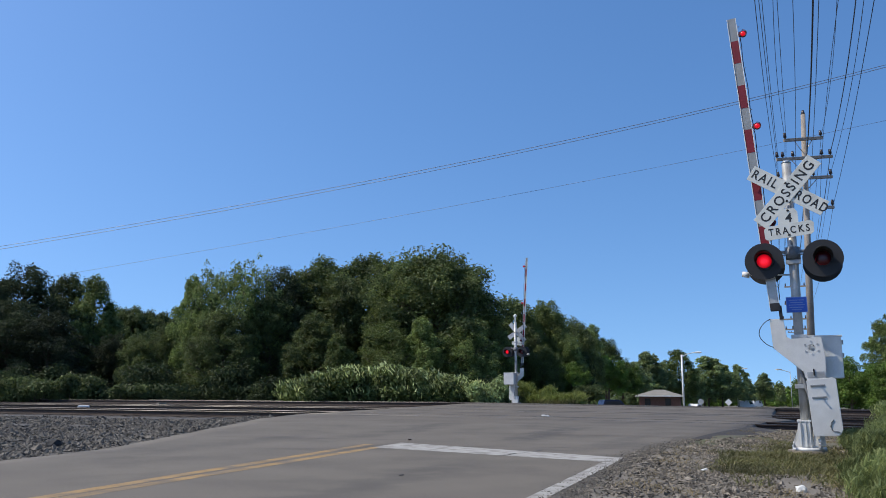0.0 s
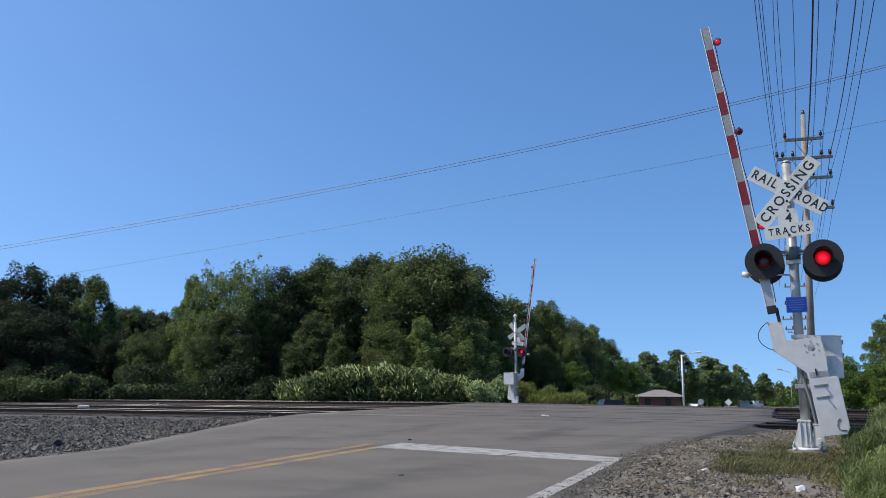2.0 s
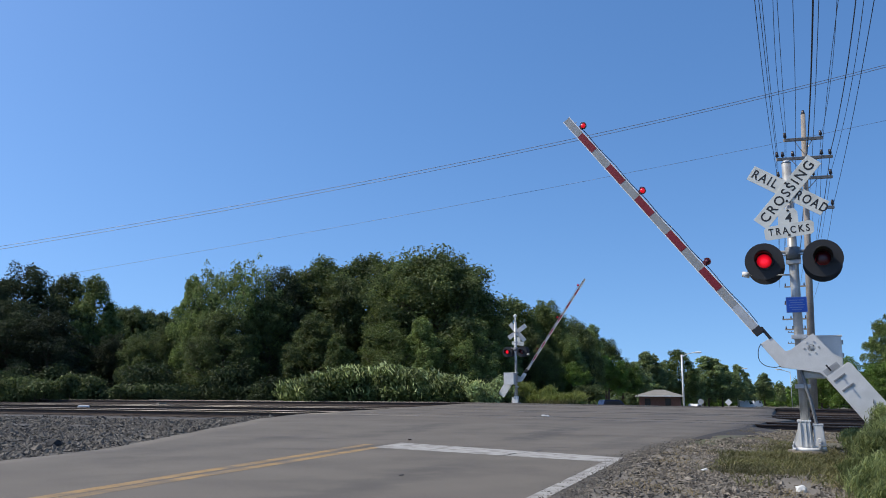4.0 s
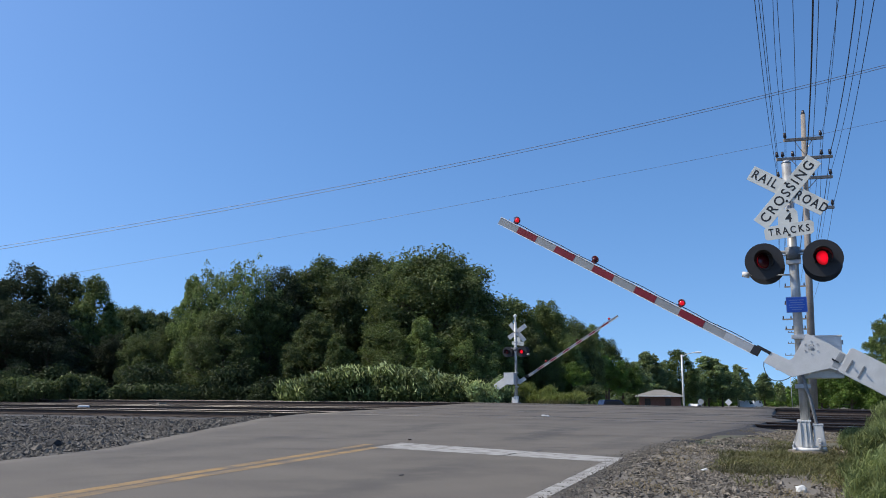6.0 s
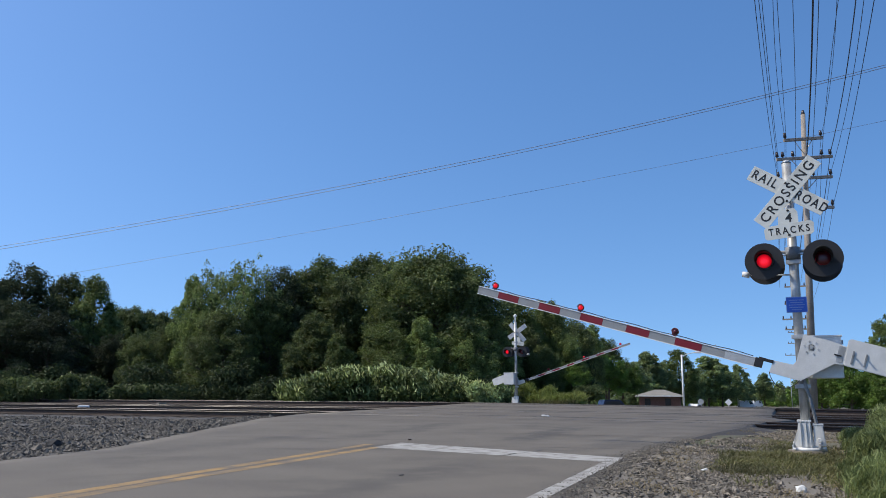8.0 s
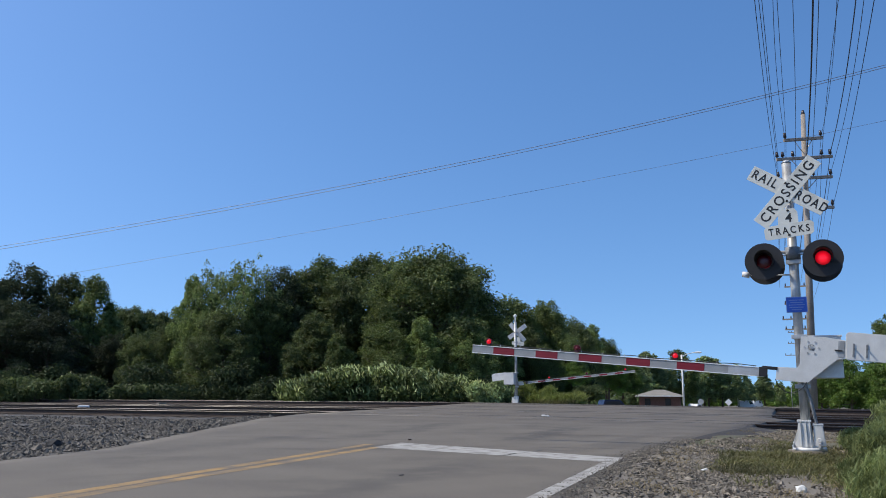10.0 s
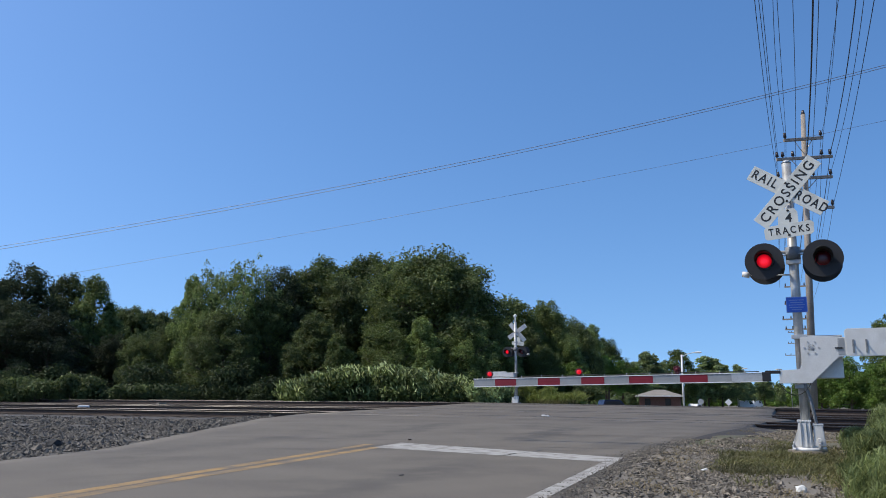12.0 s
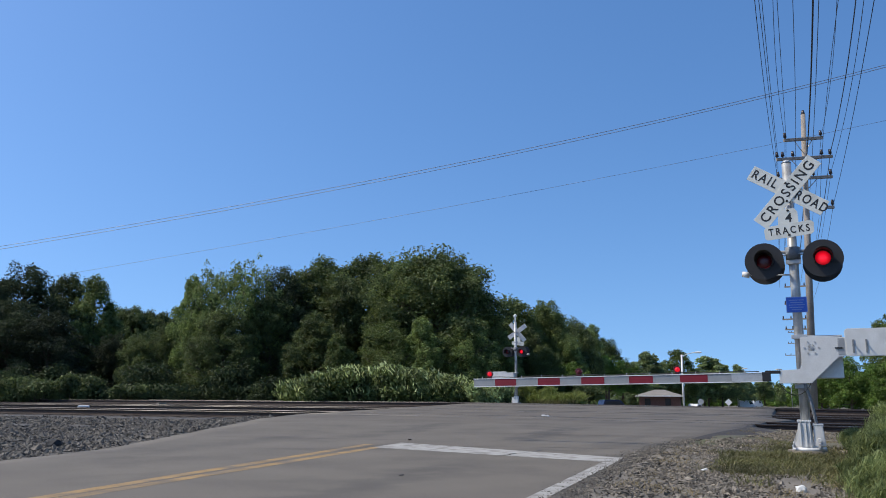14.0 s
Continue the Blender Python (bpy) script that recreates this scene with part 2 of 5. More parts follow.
def rod(bm, p0, p1, r0, r1=None, seg=14, mat=0, smooth=True):
    p0, p1 = Vector(p0), Vector(p1)
    d = p1 - p0
    m = Matrix.Translation((p0 + p1) / 2) @ d.to_track_quat("Z", "Y").to_matrix().to_4x4()
    r = bmesh.ops.create_cone(bm, cap_ends=True, segments=seg, radius1=r0, radius2=r0 if r1 is None else r1, depth=d.length, matrix=m)
    for f in {f for v in r["verts"] for f in v.link_faces}:
        f.material_index = mat
        f.smooth = smooth and len(f.verts) == 4
    return bm


def slab(bm, pts, y0, y1, mat=0, bev=0.0):
    """An outline in x and z, extruded from y0 to y1."""
    a = [bm.verts.new((x, y0, z)) for x, z in pts]
    b = [bm.verts.new((x, y1, z)) for x, z in pts]
    fs = [bm.faces.new(a), bm.faces.new(b[::-1])]
    k = len(pts)
    for i in range(k):
        fs.append(bm.faces.new((a[i], b[i], b[(i + 1) % k], a[(i + 1) % k])))
    for f in fs:
        f.material_index = mat
    bmesh.ops.recalc_face_normals(bm, faces=fs)
    if bev:
        bmesh.ops.bevel(bm, geom=list({e for f in fs for e in f.edges}), offset=bev, segments=2, affect="EDGES")
    return bm


def wire_mesh(name, pts, radius, mat, parent, label=""):
    cu = bpy.data.curves.new(name, "CURVE")
    cu.dimensions, cu.bevel_depth, cu.bevel_resolution = "3D", radius, 1
    sp = cu.splines.new("POLY")
    sp.points.add(len(pts) - 1)
    for p, q in zip(sp.points, pts):
        p.co = (*q, 1)
    cu.materials.append(mat)
    ob = new(name, cu)
    ob.parent = parent
    return tagged(ob, label) if label else ob


def lettering(text, size, mat, parent, m, stretch=1.0, spacing=1.0, name="lettering"):
    cu = bpy.data.curves.new(name, "FONT")
    cu.body, cu.size, cu.align_x, cu.align_y, cu.extrude = text, size, "CENTER", "CENTER", 0.0006
    cu.space_character, cu.offset = spacing, 0.0032
    tmp = new("tmp", cu)
    bpy.context.view_layer.update()
    me = bpy.data.meshes.new_from_object(tmp.evaluated_get(bpy.context.evaluated_depsgraph_get()))
    bpy.data.objects.remove(tmp)
    me.materials.clear()
    me.materials.append(mat)
    ob = new(name, me)
    ob.parent = parent
    ob.matrix_basis = m @ Matrix.Diagonal((stretch, 1, 1, 1))
    return ob


def smoothstep(a, b, x):
    t = np.clip((np.asarray(x, float) - a) / np.asarray(b - a, float), 0, 1)
    return t * t * (3 - 2 * t)


# ---- ground ----
def fall(x):
    """The tracks and the crossing lie a little lower towards +x."""
    return 0.0095 * np.clip(np.asarray(x, float) + 14, 0, 24)


def road_z(y, x=-20.0):
    y = np.asarray(y, float)
    return -fall(x) * smoothstep(14, 21, y) * (1 - smoothstep(39, 50, y)) + 0.094 * smoothstep(12.5, 19.5, y) - 0.094 * smoothstep(37.5, 41, y) - 0.042 * np.clip(y - 40.5, 0, 85) - 0.012 * np.clip(y - 125, 0, 150)


LEFT_EDGE = [(-40, -8.3), (6.5, -8.3), (9, -8.65), (13, -10.3), (17, -11.7), (20, -12.4), (38, -12.9), (41, -9.6), (48, -9.0), (400, -9.0)]
RIGHT_EDGE = [(-40, -1.42), (6.5, -1.42), (9.4, -1.46), (10.5, -1.5), (12.3, -1.34), (15.4, -0.82), (18.3, -0.32), (20.6, -0.28), (22.4, 0.0), (23.6, 0.5), (24.4, 0.75), (25.2, 0.35), (26, 0.15), (38, 0.45), (41, -0.9), (48, -1.2), (400, -1.2)]


def edge_x(table, y):
    return np.interp(y, [p[0] for p in table], [p[1] for p in table])


def ground_z(x, y):
    x, y = np.asarray(x, float), np.asarray(y, float)
    base = road_z(y, x)
    le, re = edge_x(LEFT_EDGE, y), edge_x(RIGHT_EDGE, y)
    out = np.maximum(le - x, x - re)
    side = -0.02 - 0.2 * smoothstep(0, 3.5, out)
    near_right = -0.012 - 0.07 * smoothstep(0, 1.5, out) + 0.3 * smoothstep(0.09 * y + 0.12, 0.09 * y + 0.75, x) * smoothstep(3.5, 6, y) * (1 - smoothstep(13, 16, y))
    z = base + np.where((x > -5) & (y < 19), near_right, side)
    bed = smoothstep(18.6, 20.0, y) * (1 - smoothstep(38.2, 39.6, y))
    z = z * (1 - bed) + bed * np.where(out > 0, -0.09 - fall(x), base - 0.12)
    z = z + np.where(out > 0.1, 0.02 * np.sin(x * 3.1 + 1.7 * np.sin(y * 2.3)) * np.cos(y * 2.7), 0) * (1 - bed)
    return z


def grid_sheet(name, xs, ys, zf, mats, pick=None, smooth=True):
    X, Y = np.meshgrid(xs, ys)
    Z = zf(X, Y)
    nx, ny = len(xs), len(ys)
    verts = np.stack([X.ravel(), Y.ravel(), Z.ravel()], 1)
    i, j = np.meshgrid(np.arange(nx - 1), np.arange(ny - 1))
    a = (j * nx + i).ravel()
    faces = np.stack([a, a + 1, a + nx + 1, a + nx], 1)
    me = bpy.data.meshes.new(name)
    me.from_pydata(verts.tolist(), [], faces.tolist())
    for m in mats:
        me.materials.append(m)
    if pick is not None:
        c = verts[faces].mean(1)
        me.polygons.foreach_set("material_index", pick(c[:, 0], c[:, 1]).astype(np.int32))
    me.polygons.foreach_set("use_smooth", np.full(len(faces), smooth))
    return new(name, me)


def ground_pick(x, y):
    wob = 0.5 * np.sin(y * 1.7 + 2 * np.sin(y * 0.6)) + 0.3 * np.sin(y * 4.3)
    x = x + np.where((x > -2) & (x < 4), wob * 0.6, 0)
    bal = ((y > 18.8) & (y < 39.4)) | ((x < -7) & (y > 4) & (y < 20))
    grit = (x > -2.2) & (x < 0.9) & (y > -60) & (y < 13)
    return np.where(grit, 2, np.where(bal & (x > -220) & (x < 220), 1, 0))


xs = np.unique(np.concatenate([np.linspace(-2500, -100, 14), np.arange(-100, -16, 4.0), np.arange(-16, 6, 0.25), np.arange(6, 60, 3.0), np.linspace(60, 2500, 14)]))
ys = np.unique(np.concatenate([np.linspace(-400, -20, 8), np.arange(-20, 2, 0.4), np.arange(2, 42, 0.3), np.arange(42, 140, 4.0), np.linspace(140, 4000, 16)]))
tagged(grid_sheet("ground", xs, ys, ground_z, [EARTH, BALLAST, SAND], ground_pick), "earth and grey ballast ground beside the tracks", "ground", kind="structure")

# road: a strip between its two edges
ROAD_Y = np.unique(np.concatenate([np.arange(-30, 4, 2.0), np.arange(4, 44, 0.4), np.arange(44, 130, 4.0), np.linspace(130, 400, 8)]))


def road_strip(name, y0, y1, mats, thick=0.14):
    yy = [y for y in ROAD_Y if y0 < y < y1]
    yy = [y0] + yy + [y1]
    bm = bmesh.new()
    rows = []
    for y in yy:
        l, r = float(edge_x(LEFT_EDGE, y)), float(edge_x(RIGHT_EDGE, y))
        wob = 0.05
        l += wob * noise.noise((3.1, y * 0.9, 0)) * 2
        r += wob * noise.noise((9.7, y * 1.1, 0)) * 2
        n = 18
        top = []
        for k in range(n + 1):
            x = l + (r - l) * k / n
            z = float(road_z(y, x))
            crown = 0.0 if 0 < k < n else -0.006
            top.append(bm.verts.new((x, y, z + crown)))
        low = (bm.verts.new((l - 0.06, y, float(road_z(y, l)) - thick)), bm.verts.new((r + 0.06, y, float(road_z(y, r)) - thick)))
        rows.append([low[0]] + top + [low[1]])
    for a, b in zip(rows, rows[1:]):
        for k in range(len(a) - 1):
            bm.faces.new((a[k], a[k + 1], b[k + 1], b[k])).smooth = 0 < k < len(a) - 2
    return new(name, mesh_of(name, bm, mats))


road = tagged(road_strip("road", -30, 17.6, [ASPHALT]), "worn grey asphalt two-lane road with patches", "road", kind="structure")
crossing = tagged(road_strip("crossing_road", 17.615, 39.5, [PANEL]), "worn asphalt crossing surface between the rails", "road", kind="structure")
tagged(road_strip("far_road", 39.515, 380, [ASPHALT]), "grey asphalt road running on beyond the tracks", "road", kind="structure")


def marking(name, label, cx, y0, y1, w, mat):
    """A painted band along the road, cx(y) its middle line."""
    bm = bmesh.new()
    yy = np.linspace(y0, y1, max(2, int(abs(y1 - y0) / 0.4)))
    prev = None
    for y in yy:
        z = float(road_z(y)) + 0.0015
        c = cx(y)
        k = 0.008 * noise.noise((y * 4, c, 0))
        row = (bm.verts.new((c - w / 2 + k, y, z)), bm.verts.new((c + w / 2 + k, y, z)))
        if prev:
            bm.faces.new((prev[0], prev[1], row[1], row[0]))
        prev = row
    return tagged(new(name, mesh_of(name, bm, mat)), label, "road marking", kind="structure")


marking("trim_yellow_line_1", "faded yellow centre line painted on asphalt", lambda y: -5.13 - 0.012 * (y - 5), -30, 10.6, 0.16, YELLOW)
marking("trim_yellow_line_2", "faded yellow centre line painted on asphalt", lambda y: -5.32 - 0.04 * (y - 5) * (y > 5), -30, 11.1, 0.16, YELLOW)
marking("trim_edge_line", "worn white edge line painted on asphalt", lambda y: -1.7, -30, 9.5, 0.15, WHITE_LINE)


def stop_line():
    bm = bmesh.new()
    prev = None
    for k in range(24):
        t = k / 23
        x = -5.25 + t * 3.62
        k = 0.03 * noise.noise((x * 3, 2, 0))
        row = (bm.verts.new((x, 10.55 - 1.07 * t + k, 0.002)), bm.verts.new((x, 11.55 - 1.4 * t + k, 0.002)))
        if prev:
            bm.faces.new((prev[0], row[0], row[1], prev[1]))
        prev = row
    tagged(new("trim_stop_line", mesh_of("stop_line", bm, WHITE_LINE)), "worn white stop line across one lane", "road marking", kind="structure")


stop_line()


def crack(pts, w, seed):
    """A dark, wandering seam in the road surface."""
    rg = random.Random(seed)
    bm = bmesh.new()
    prev = None
    for (xa, ya), (xb, yb) in zip(pts, pts[1:]):
        n = max(3, int(math.hypot(xb - xa, yb - ya) / 0.12))
        nx_, ny_ = -(yb - ya), xb - xa
        k = math.hypot(nx_, ny_)
        for i in range(n):
            t = i / (n - 1)
            o = 0.05 * noise.noise((xa + (xb - xa) * t, (ya + (yb - ya) * t) * 2, seed)) + rg.uniform(-0.012, 0.012)
            x, y = xa + (xb - xa) * t + nx_ / k * o, ya + (yb - ya) * t + ny_ / k * o
            h = w * rg.uniform(0.3, 1.0)
            z = float(road_z(y, x)) + 0.002
            row = (bm.verts.new((x - nx_ / k * h, y - ny_ / k * h, z)), bm.verts.new((x + nx_ / k * h, y + ny_ / k * h, z)))
            if prev:
                bm.faces.new((prev[0], prev[1], row[1], row[0]))
            prev = row
    bmesh.ops.recalc_face_normals(bm, faces=bm.faces[:])
    if bm.faces[0].normal.z < 0:
        bmesh.ops.reverse_faces(bm, faces=bm.faces[:])
    return tagged(new("trim_crack", mesh_of("crack", bm, DARK_GAP)), "dark tarred crack in worn asphalt", "road crack", kind="structure")


crack([(-9.6, 13.0), (-7.2, 14.0), (-4.2, 14.4), (-1.2, 14.2)], 0.022, 1)
crack([(-5.0, 10.95), (-3.4, 11.4), (-1.6, 11.6)], 0.018, 2)
crack([(-12.0, 18.45), (-7.0, 18.5), (-0.3, 18.5)], 0.03, 3)
crack([(-8.2, 9.0), (-5.6, 10.2), (-5.0, 11.0)], 0.008, 5)
crack([(-3.15, 9.75), (-2.85, 10.9)], 0.03, 4)
crack([(-9.2, 11.85), (-7.8, 11.85), (-5.4, 12.2)], 0.02, 6)
crack([(-11.8, 20.2), (-6.0, 20.25), (-0.2, 20.3)], 0.035, 7)
crack([(-12.0, 24.3), (-6.0, 24.4), (0.1, 24.3)], 0.05, 8)
crack([(-12.2, 29.4), (-6.0, 29.5), (0.1, 29.5)], 0.06, 9)


def lip_width(y):
    return 0.12 + 0.75 * smoothstep(13.2, 15.6, y) * (1 - smoothstep(18.4, 20.3, y))


def apron():
    """Broken dark asphalt lip between the crossing surface and the shoulder."""
    bm = bmesh.new()
    prev = None
    for y in np.arange(13.2, 20.3, 0.2):
        x0 = float(edge_x(RIGHT_EDGE, y)) - 0.1
        w = float(lip_width(y)) + 0.16 * noise.noise((y * 2.3, 1, 0))
        row = []
        for k in range(7):
            f = k / 6
            x = x0 + w * f
            z = float(road_z(y, x)) + 0.002 - 0.075 * f * f + 0.012 * noise.noise((x * 7, y * 5, 2)) * (f > 0)
            row.append(bm.verts.new((x, y, z)))
        row.append(bm.verts.new((x0 + w + 0.05, y, row[-1].co.z - 0.14)))
        if prev:
            for k in range(7):
                bm.faces.new((prev[k], prev[k + 1], row[k + 1], row[k])).smooth = k < 6
        prev = row
    tagged(new("pavement_lip", mesh_of("pavement_lip", bm, OLD_ASPHALT)), "broken dark asphalt lip at the edge of the crossing", "pavement", kind="structure")


apron()


# ---- tracks ----
def rail_profile():
    half = [(0.07, 0.0), (0.07, 0.012), (0.012, 0.03), (0.009, 0.125), (0.034, 0.14), (0.036, 0.165), (0.03, 0.172)]
    return half + [(-x, z) for x, z in half[::-1]]


def rail_mesh(x0, x1, head):
    bm = bmesh.new()
    prof = rail_profile()
    xs_ = np.unique(np.concatenate([np.linspace(x0, -14, 24), np.linspace(-14, 10, 12), np.linspace(10, x1, 12)]))
    prev = None
    for x in xs_:
        dz = 0.006 * noise.noise((x * 0.11, 4, 1)) - float(fall(x))
        dy = 0.012 * noise.noise((x * 0.07, 9, 1))
        ring = [bm.verts.new((x, p[0] + dy, p[1] + dz)) for p in prof]
        if prev:
            for i in range(len(ring)):
                f = bm.faces.new((prev[i], ring[i], ring[(i + 1) % len(ring)], prev[(i + 1) % len(ring)]))
                f.material_index = 1 if prof[i][1] > 0.16 and prof[(i + 1) % len(prof)][1] > 0.16 else 0
        prev = ring
    bmesh.ops.recalc_face_normals(bm, faces=bm.faces[:])
    return mesh_of("rail", bm, [RAIL_RUST, head])


RAIL_ME, RUSTY_RAIL_ME = rail_mesh(-260, 160, RAIL_HEAD), rail_mesh(-260, 160, RAIL_RUST)
tb = bmesh.new()
box(tb, -0.115, 0.115, -1.3, 1.3, -0.16, 0.0, 0, 0.012)
TIE_ME = mesh_of("tie", tb, TIE)


def track(y, top, shiny, tie_span):
    t = thing("railway_track", "rusty steel rails on dark wooden ties in ballast" if not shiny else "steel rails with polished heads on dark wooden ties in ballast",
              "railway track", pose(0, y, top - 0.172), "parallel tracks")
    for s in (-0.7525, 0.7525):
        r = new("rail", RAIL_ME if shiny else RUSTY_RAIL_ME)
        r.parent, r.location = t, (0, s, 0)
    x = tie_span[0]
    while x < tie_span[1]:
        le, re = edge_x(LEFT_EDGE, y), edge_x(RIGHT_EDGE, y)
        if x < le - 0.3 or x > re + 0.3:
            o = new("tie", TIE_ME)
            o.parent = t
            o.matrix_basis = pose(x, random.uniform(-0.04, 0.04), -0.004 - float(fall(x)), 0, 0, random.uniform(-1.2, 1.2))
        x += 0.54
    # flangeway strips in the road
    for s in (-0.64, 0.64):
        bm = bmesh.new()
        prev = None
        for x in np.linspace(float(edge_x(LEFT_EDGE, y)) + 0.3, float(edge_x(RIGHT_EDGE, y)) - 0.2, 30):
            z = float(road_z(y, x)) - top + 0.172 + 0.004
            k = 0.035 * random.uniform(0.7, 1.1)
            row = [bm.verts.new(q) for q in ((x, s - k, z - 0.05), (x, s - k, z), (x, s + k, z), (x, s + k, z - 0.05))]
            if prev:
                for i in range(3):
                    bm.faces.new((prev[i], row[i], row[i + 1], prev[i + 1]))
            prev = row
        bmesh.ops.recalc_face_normals(bm, faces=bm.faces[:])
        part("flangeway", bm, DARK_GAP, t, "dark flangeway strip set in asphalt")
    return t


track(21.75, 0.1, True, (-52, 24))
track(26.85, 0.1, True, (-60, 28))
track(31.6, 0.02, False, (-40, 20))
track(36.3, 0.11, True, (-60, 24))


# ---- crossing signal ----
ARM_Y = -0.15
SIGN_Y = -0.26
PIVOT = (0.147, 1.39)


def disc(bm, c, r, y0, y1, seg=36, mat=0):
    rod(bm, (c[0], y0, c[1]), (c[0], y1, c[1]), r, r, seg, mat)


def lens_mesh():
    """A round lamp insert: a glowing domed face on one side, a dark one on the other; it turns about its upright axis."""
    bm = bmesh.new()
    n, rings, R = 28, 5, 0.1
    for side, mat in ((-1, 0), (1, 1)):
        prev = None
        for k in range(rings + 1):
            a = math.pi / 2 * k / rings
            rr, yy = R * math.cos(a), side * (0.004 + 0.026 * math.sin(a))
            ring = [bm.verts.new((rr * math.cos(2 * math.pi * i / n), yy, rr * math.sin(2 * math.pi * i / n))) for i in range(n)] if k < rings else [bm.verts.new((0, yy, 0))]
            if prev:
                for i in range(n):
                    f = bm.faces.new((prev[i], prev[(i + 1) % n], ring[(i + 1) % n], ring[i])) if len(ring) > 1 else bm.faces.new((prev[i], prev[(i + 1) % n], ring[0]))
                    f.material_index, f.smooth = mat, True
            prev = ring
    bmesh.ops.recalc_face_normals(bm, faces=bm.faces[:])
    return mesh_of("lens", bm, [LAMP_ON, LAMP_OFF])


LENS_ME = lens_mesh()


def small_lens_mesh():
    bm = bmesh.new()
    for side, mat in ((-1, 0), (1, 1)):
        r = bmesh.ops.create_uvsphere(bm, u_segments=16, v_segments=10, radius=0.038, matrix=Matrix.Diagonal((1, 0.95, 1, 1)))
        bmesh.ops.delete(bm, geom=[v for v in r["verts"] if v.co.y * side < -0.001], context="VERTS")
        for v in r["verts"]:
            if v.is_valid:
                for f in v.link_faces:
                    f.material_index, f.smooth = mat, True
    return mesh_of("small_lens", bm, [SMALL_LAMP_ON, LAMP_OFF])


SMALL_LENS_ME = small_lens_mesh()
FLASHERS = []     # (lens, phase)
ARMS = {}


def flasher(parent, x, z, facing, phase):
    """Black round background with a hooded red lamp. facing -1 looks to local -y, 1 to +y."""
    rot = pose(x, -0.14 if facing < 0 else 0, z, 0, 0, 0 if facing < 0 else 180)
    bm = bmesh.new()
    disc(bm, (0, 0), 0.262, -0.157, -0.145, 44)
    rod(bm, (0, -0.145, 0), (0, -0.085, 0), 0.15, 0.11, 28)
    box(bm, 0.06 if x * facing > 0 else -0.1, 0.1 if x * facing > 0 else -0.06, -0.1, 0.14 if facing < 0 else 0.0, 0.12, 0.16)
    bg = part("light_background", bm, BLACK, parent, "black round flashing light background", rot)
    # visor: a half-open tube round the lens
    bm = bmesh.new()
    n = 26
    rows = []
    for i in range(n + 1):
        a = radians(-35 + 250 * i / n)
        c, s = math.cos(a), math.sin(a)
        ln = 0.2 + 0.1 * max(0, s)
        rows.append([bm.verts.new((rr * c, yy, rr * s)) for rr, yy in ((0.125, -0.155), (0.128, -0.155 - ln), (0.122, -0.155 - ln), (0.119, -0.155))])
    for a, b in zip(rows, rows[1:]):
        for k in range(3):
            bm.faces.new((a[k], a[k + 1], b[k + 1], b[k])).smooth = True
    bmesh.ops.recalc_face_normals(bm, faces=bm.faces[:])
    part("visor", bm, BLACK, bg, "black visor")
    bm = bmesh.new()
    prev = None
    for i in range(33):
        a = 2 * math.pi * i / 32
        row = [bm.verts.new((rr * math.cos(a), yy, rr * math.sin(a))) for rr, yy in ((0.104, -0.158), (0.104, -0.172), (0.12, -0.172), (0.12, -0.158))]
        if prev:
            for k in range(3):
                bm.faces.new((prev[k], prev[k + 1], row[k + 1], row[k]))
        prev = row
    bmesh.ops.recalc_face_normals(bm, faces=bm.faces[:])
    part("bezel", bm, BLACK, bg)
    le = new("lens", LENS_ME)
    le.parent = bg
    le.location = (0, -0.166, 0)
    tagged(le, "round red lamp lens that flashes")
    FLASHERS.append((le, (0, -0.166, 0), phase))


def blade(parent, angle, y, label, words, half, z):
    bm = bmesh.new()
    box(bm, -half, half, y - 0.004, y + 0.004, -0.114, 0.114, 0, 0.003)
    bm.normal_update()
    for f in bm.faces:
        f.material_index = 1 if f.normal.y > 0.5 else 0
    b = part("crossbuck_blade", bm, [WHITE_SIGN, GALV], parent, label, pose(-0.012, 0, z, 0, -angle, 0))
    for text, cx, size, st in words:
        lettering(text, size, LETTER, b, pose(cx, y - 0.0049, 0, 90, 0, 0), st, 1.3)
    return b


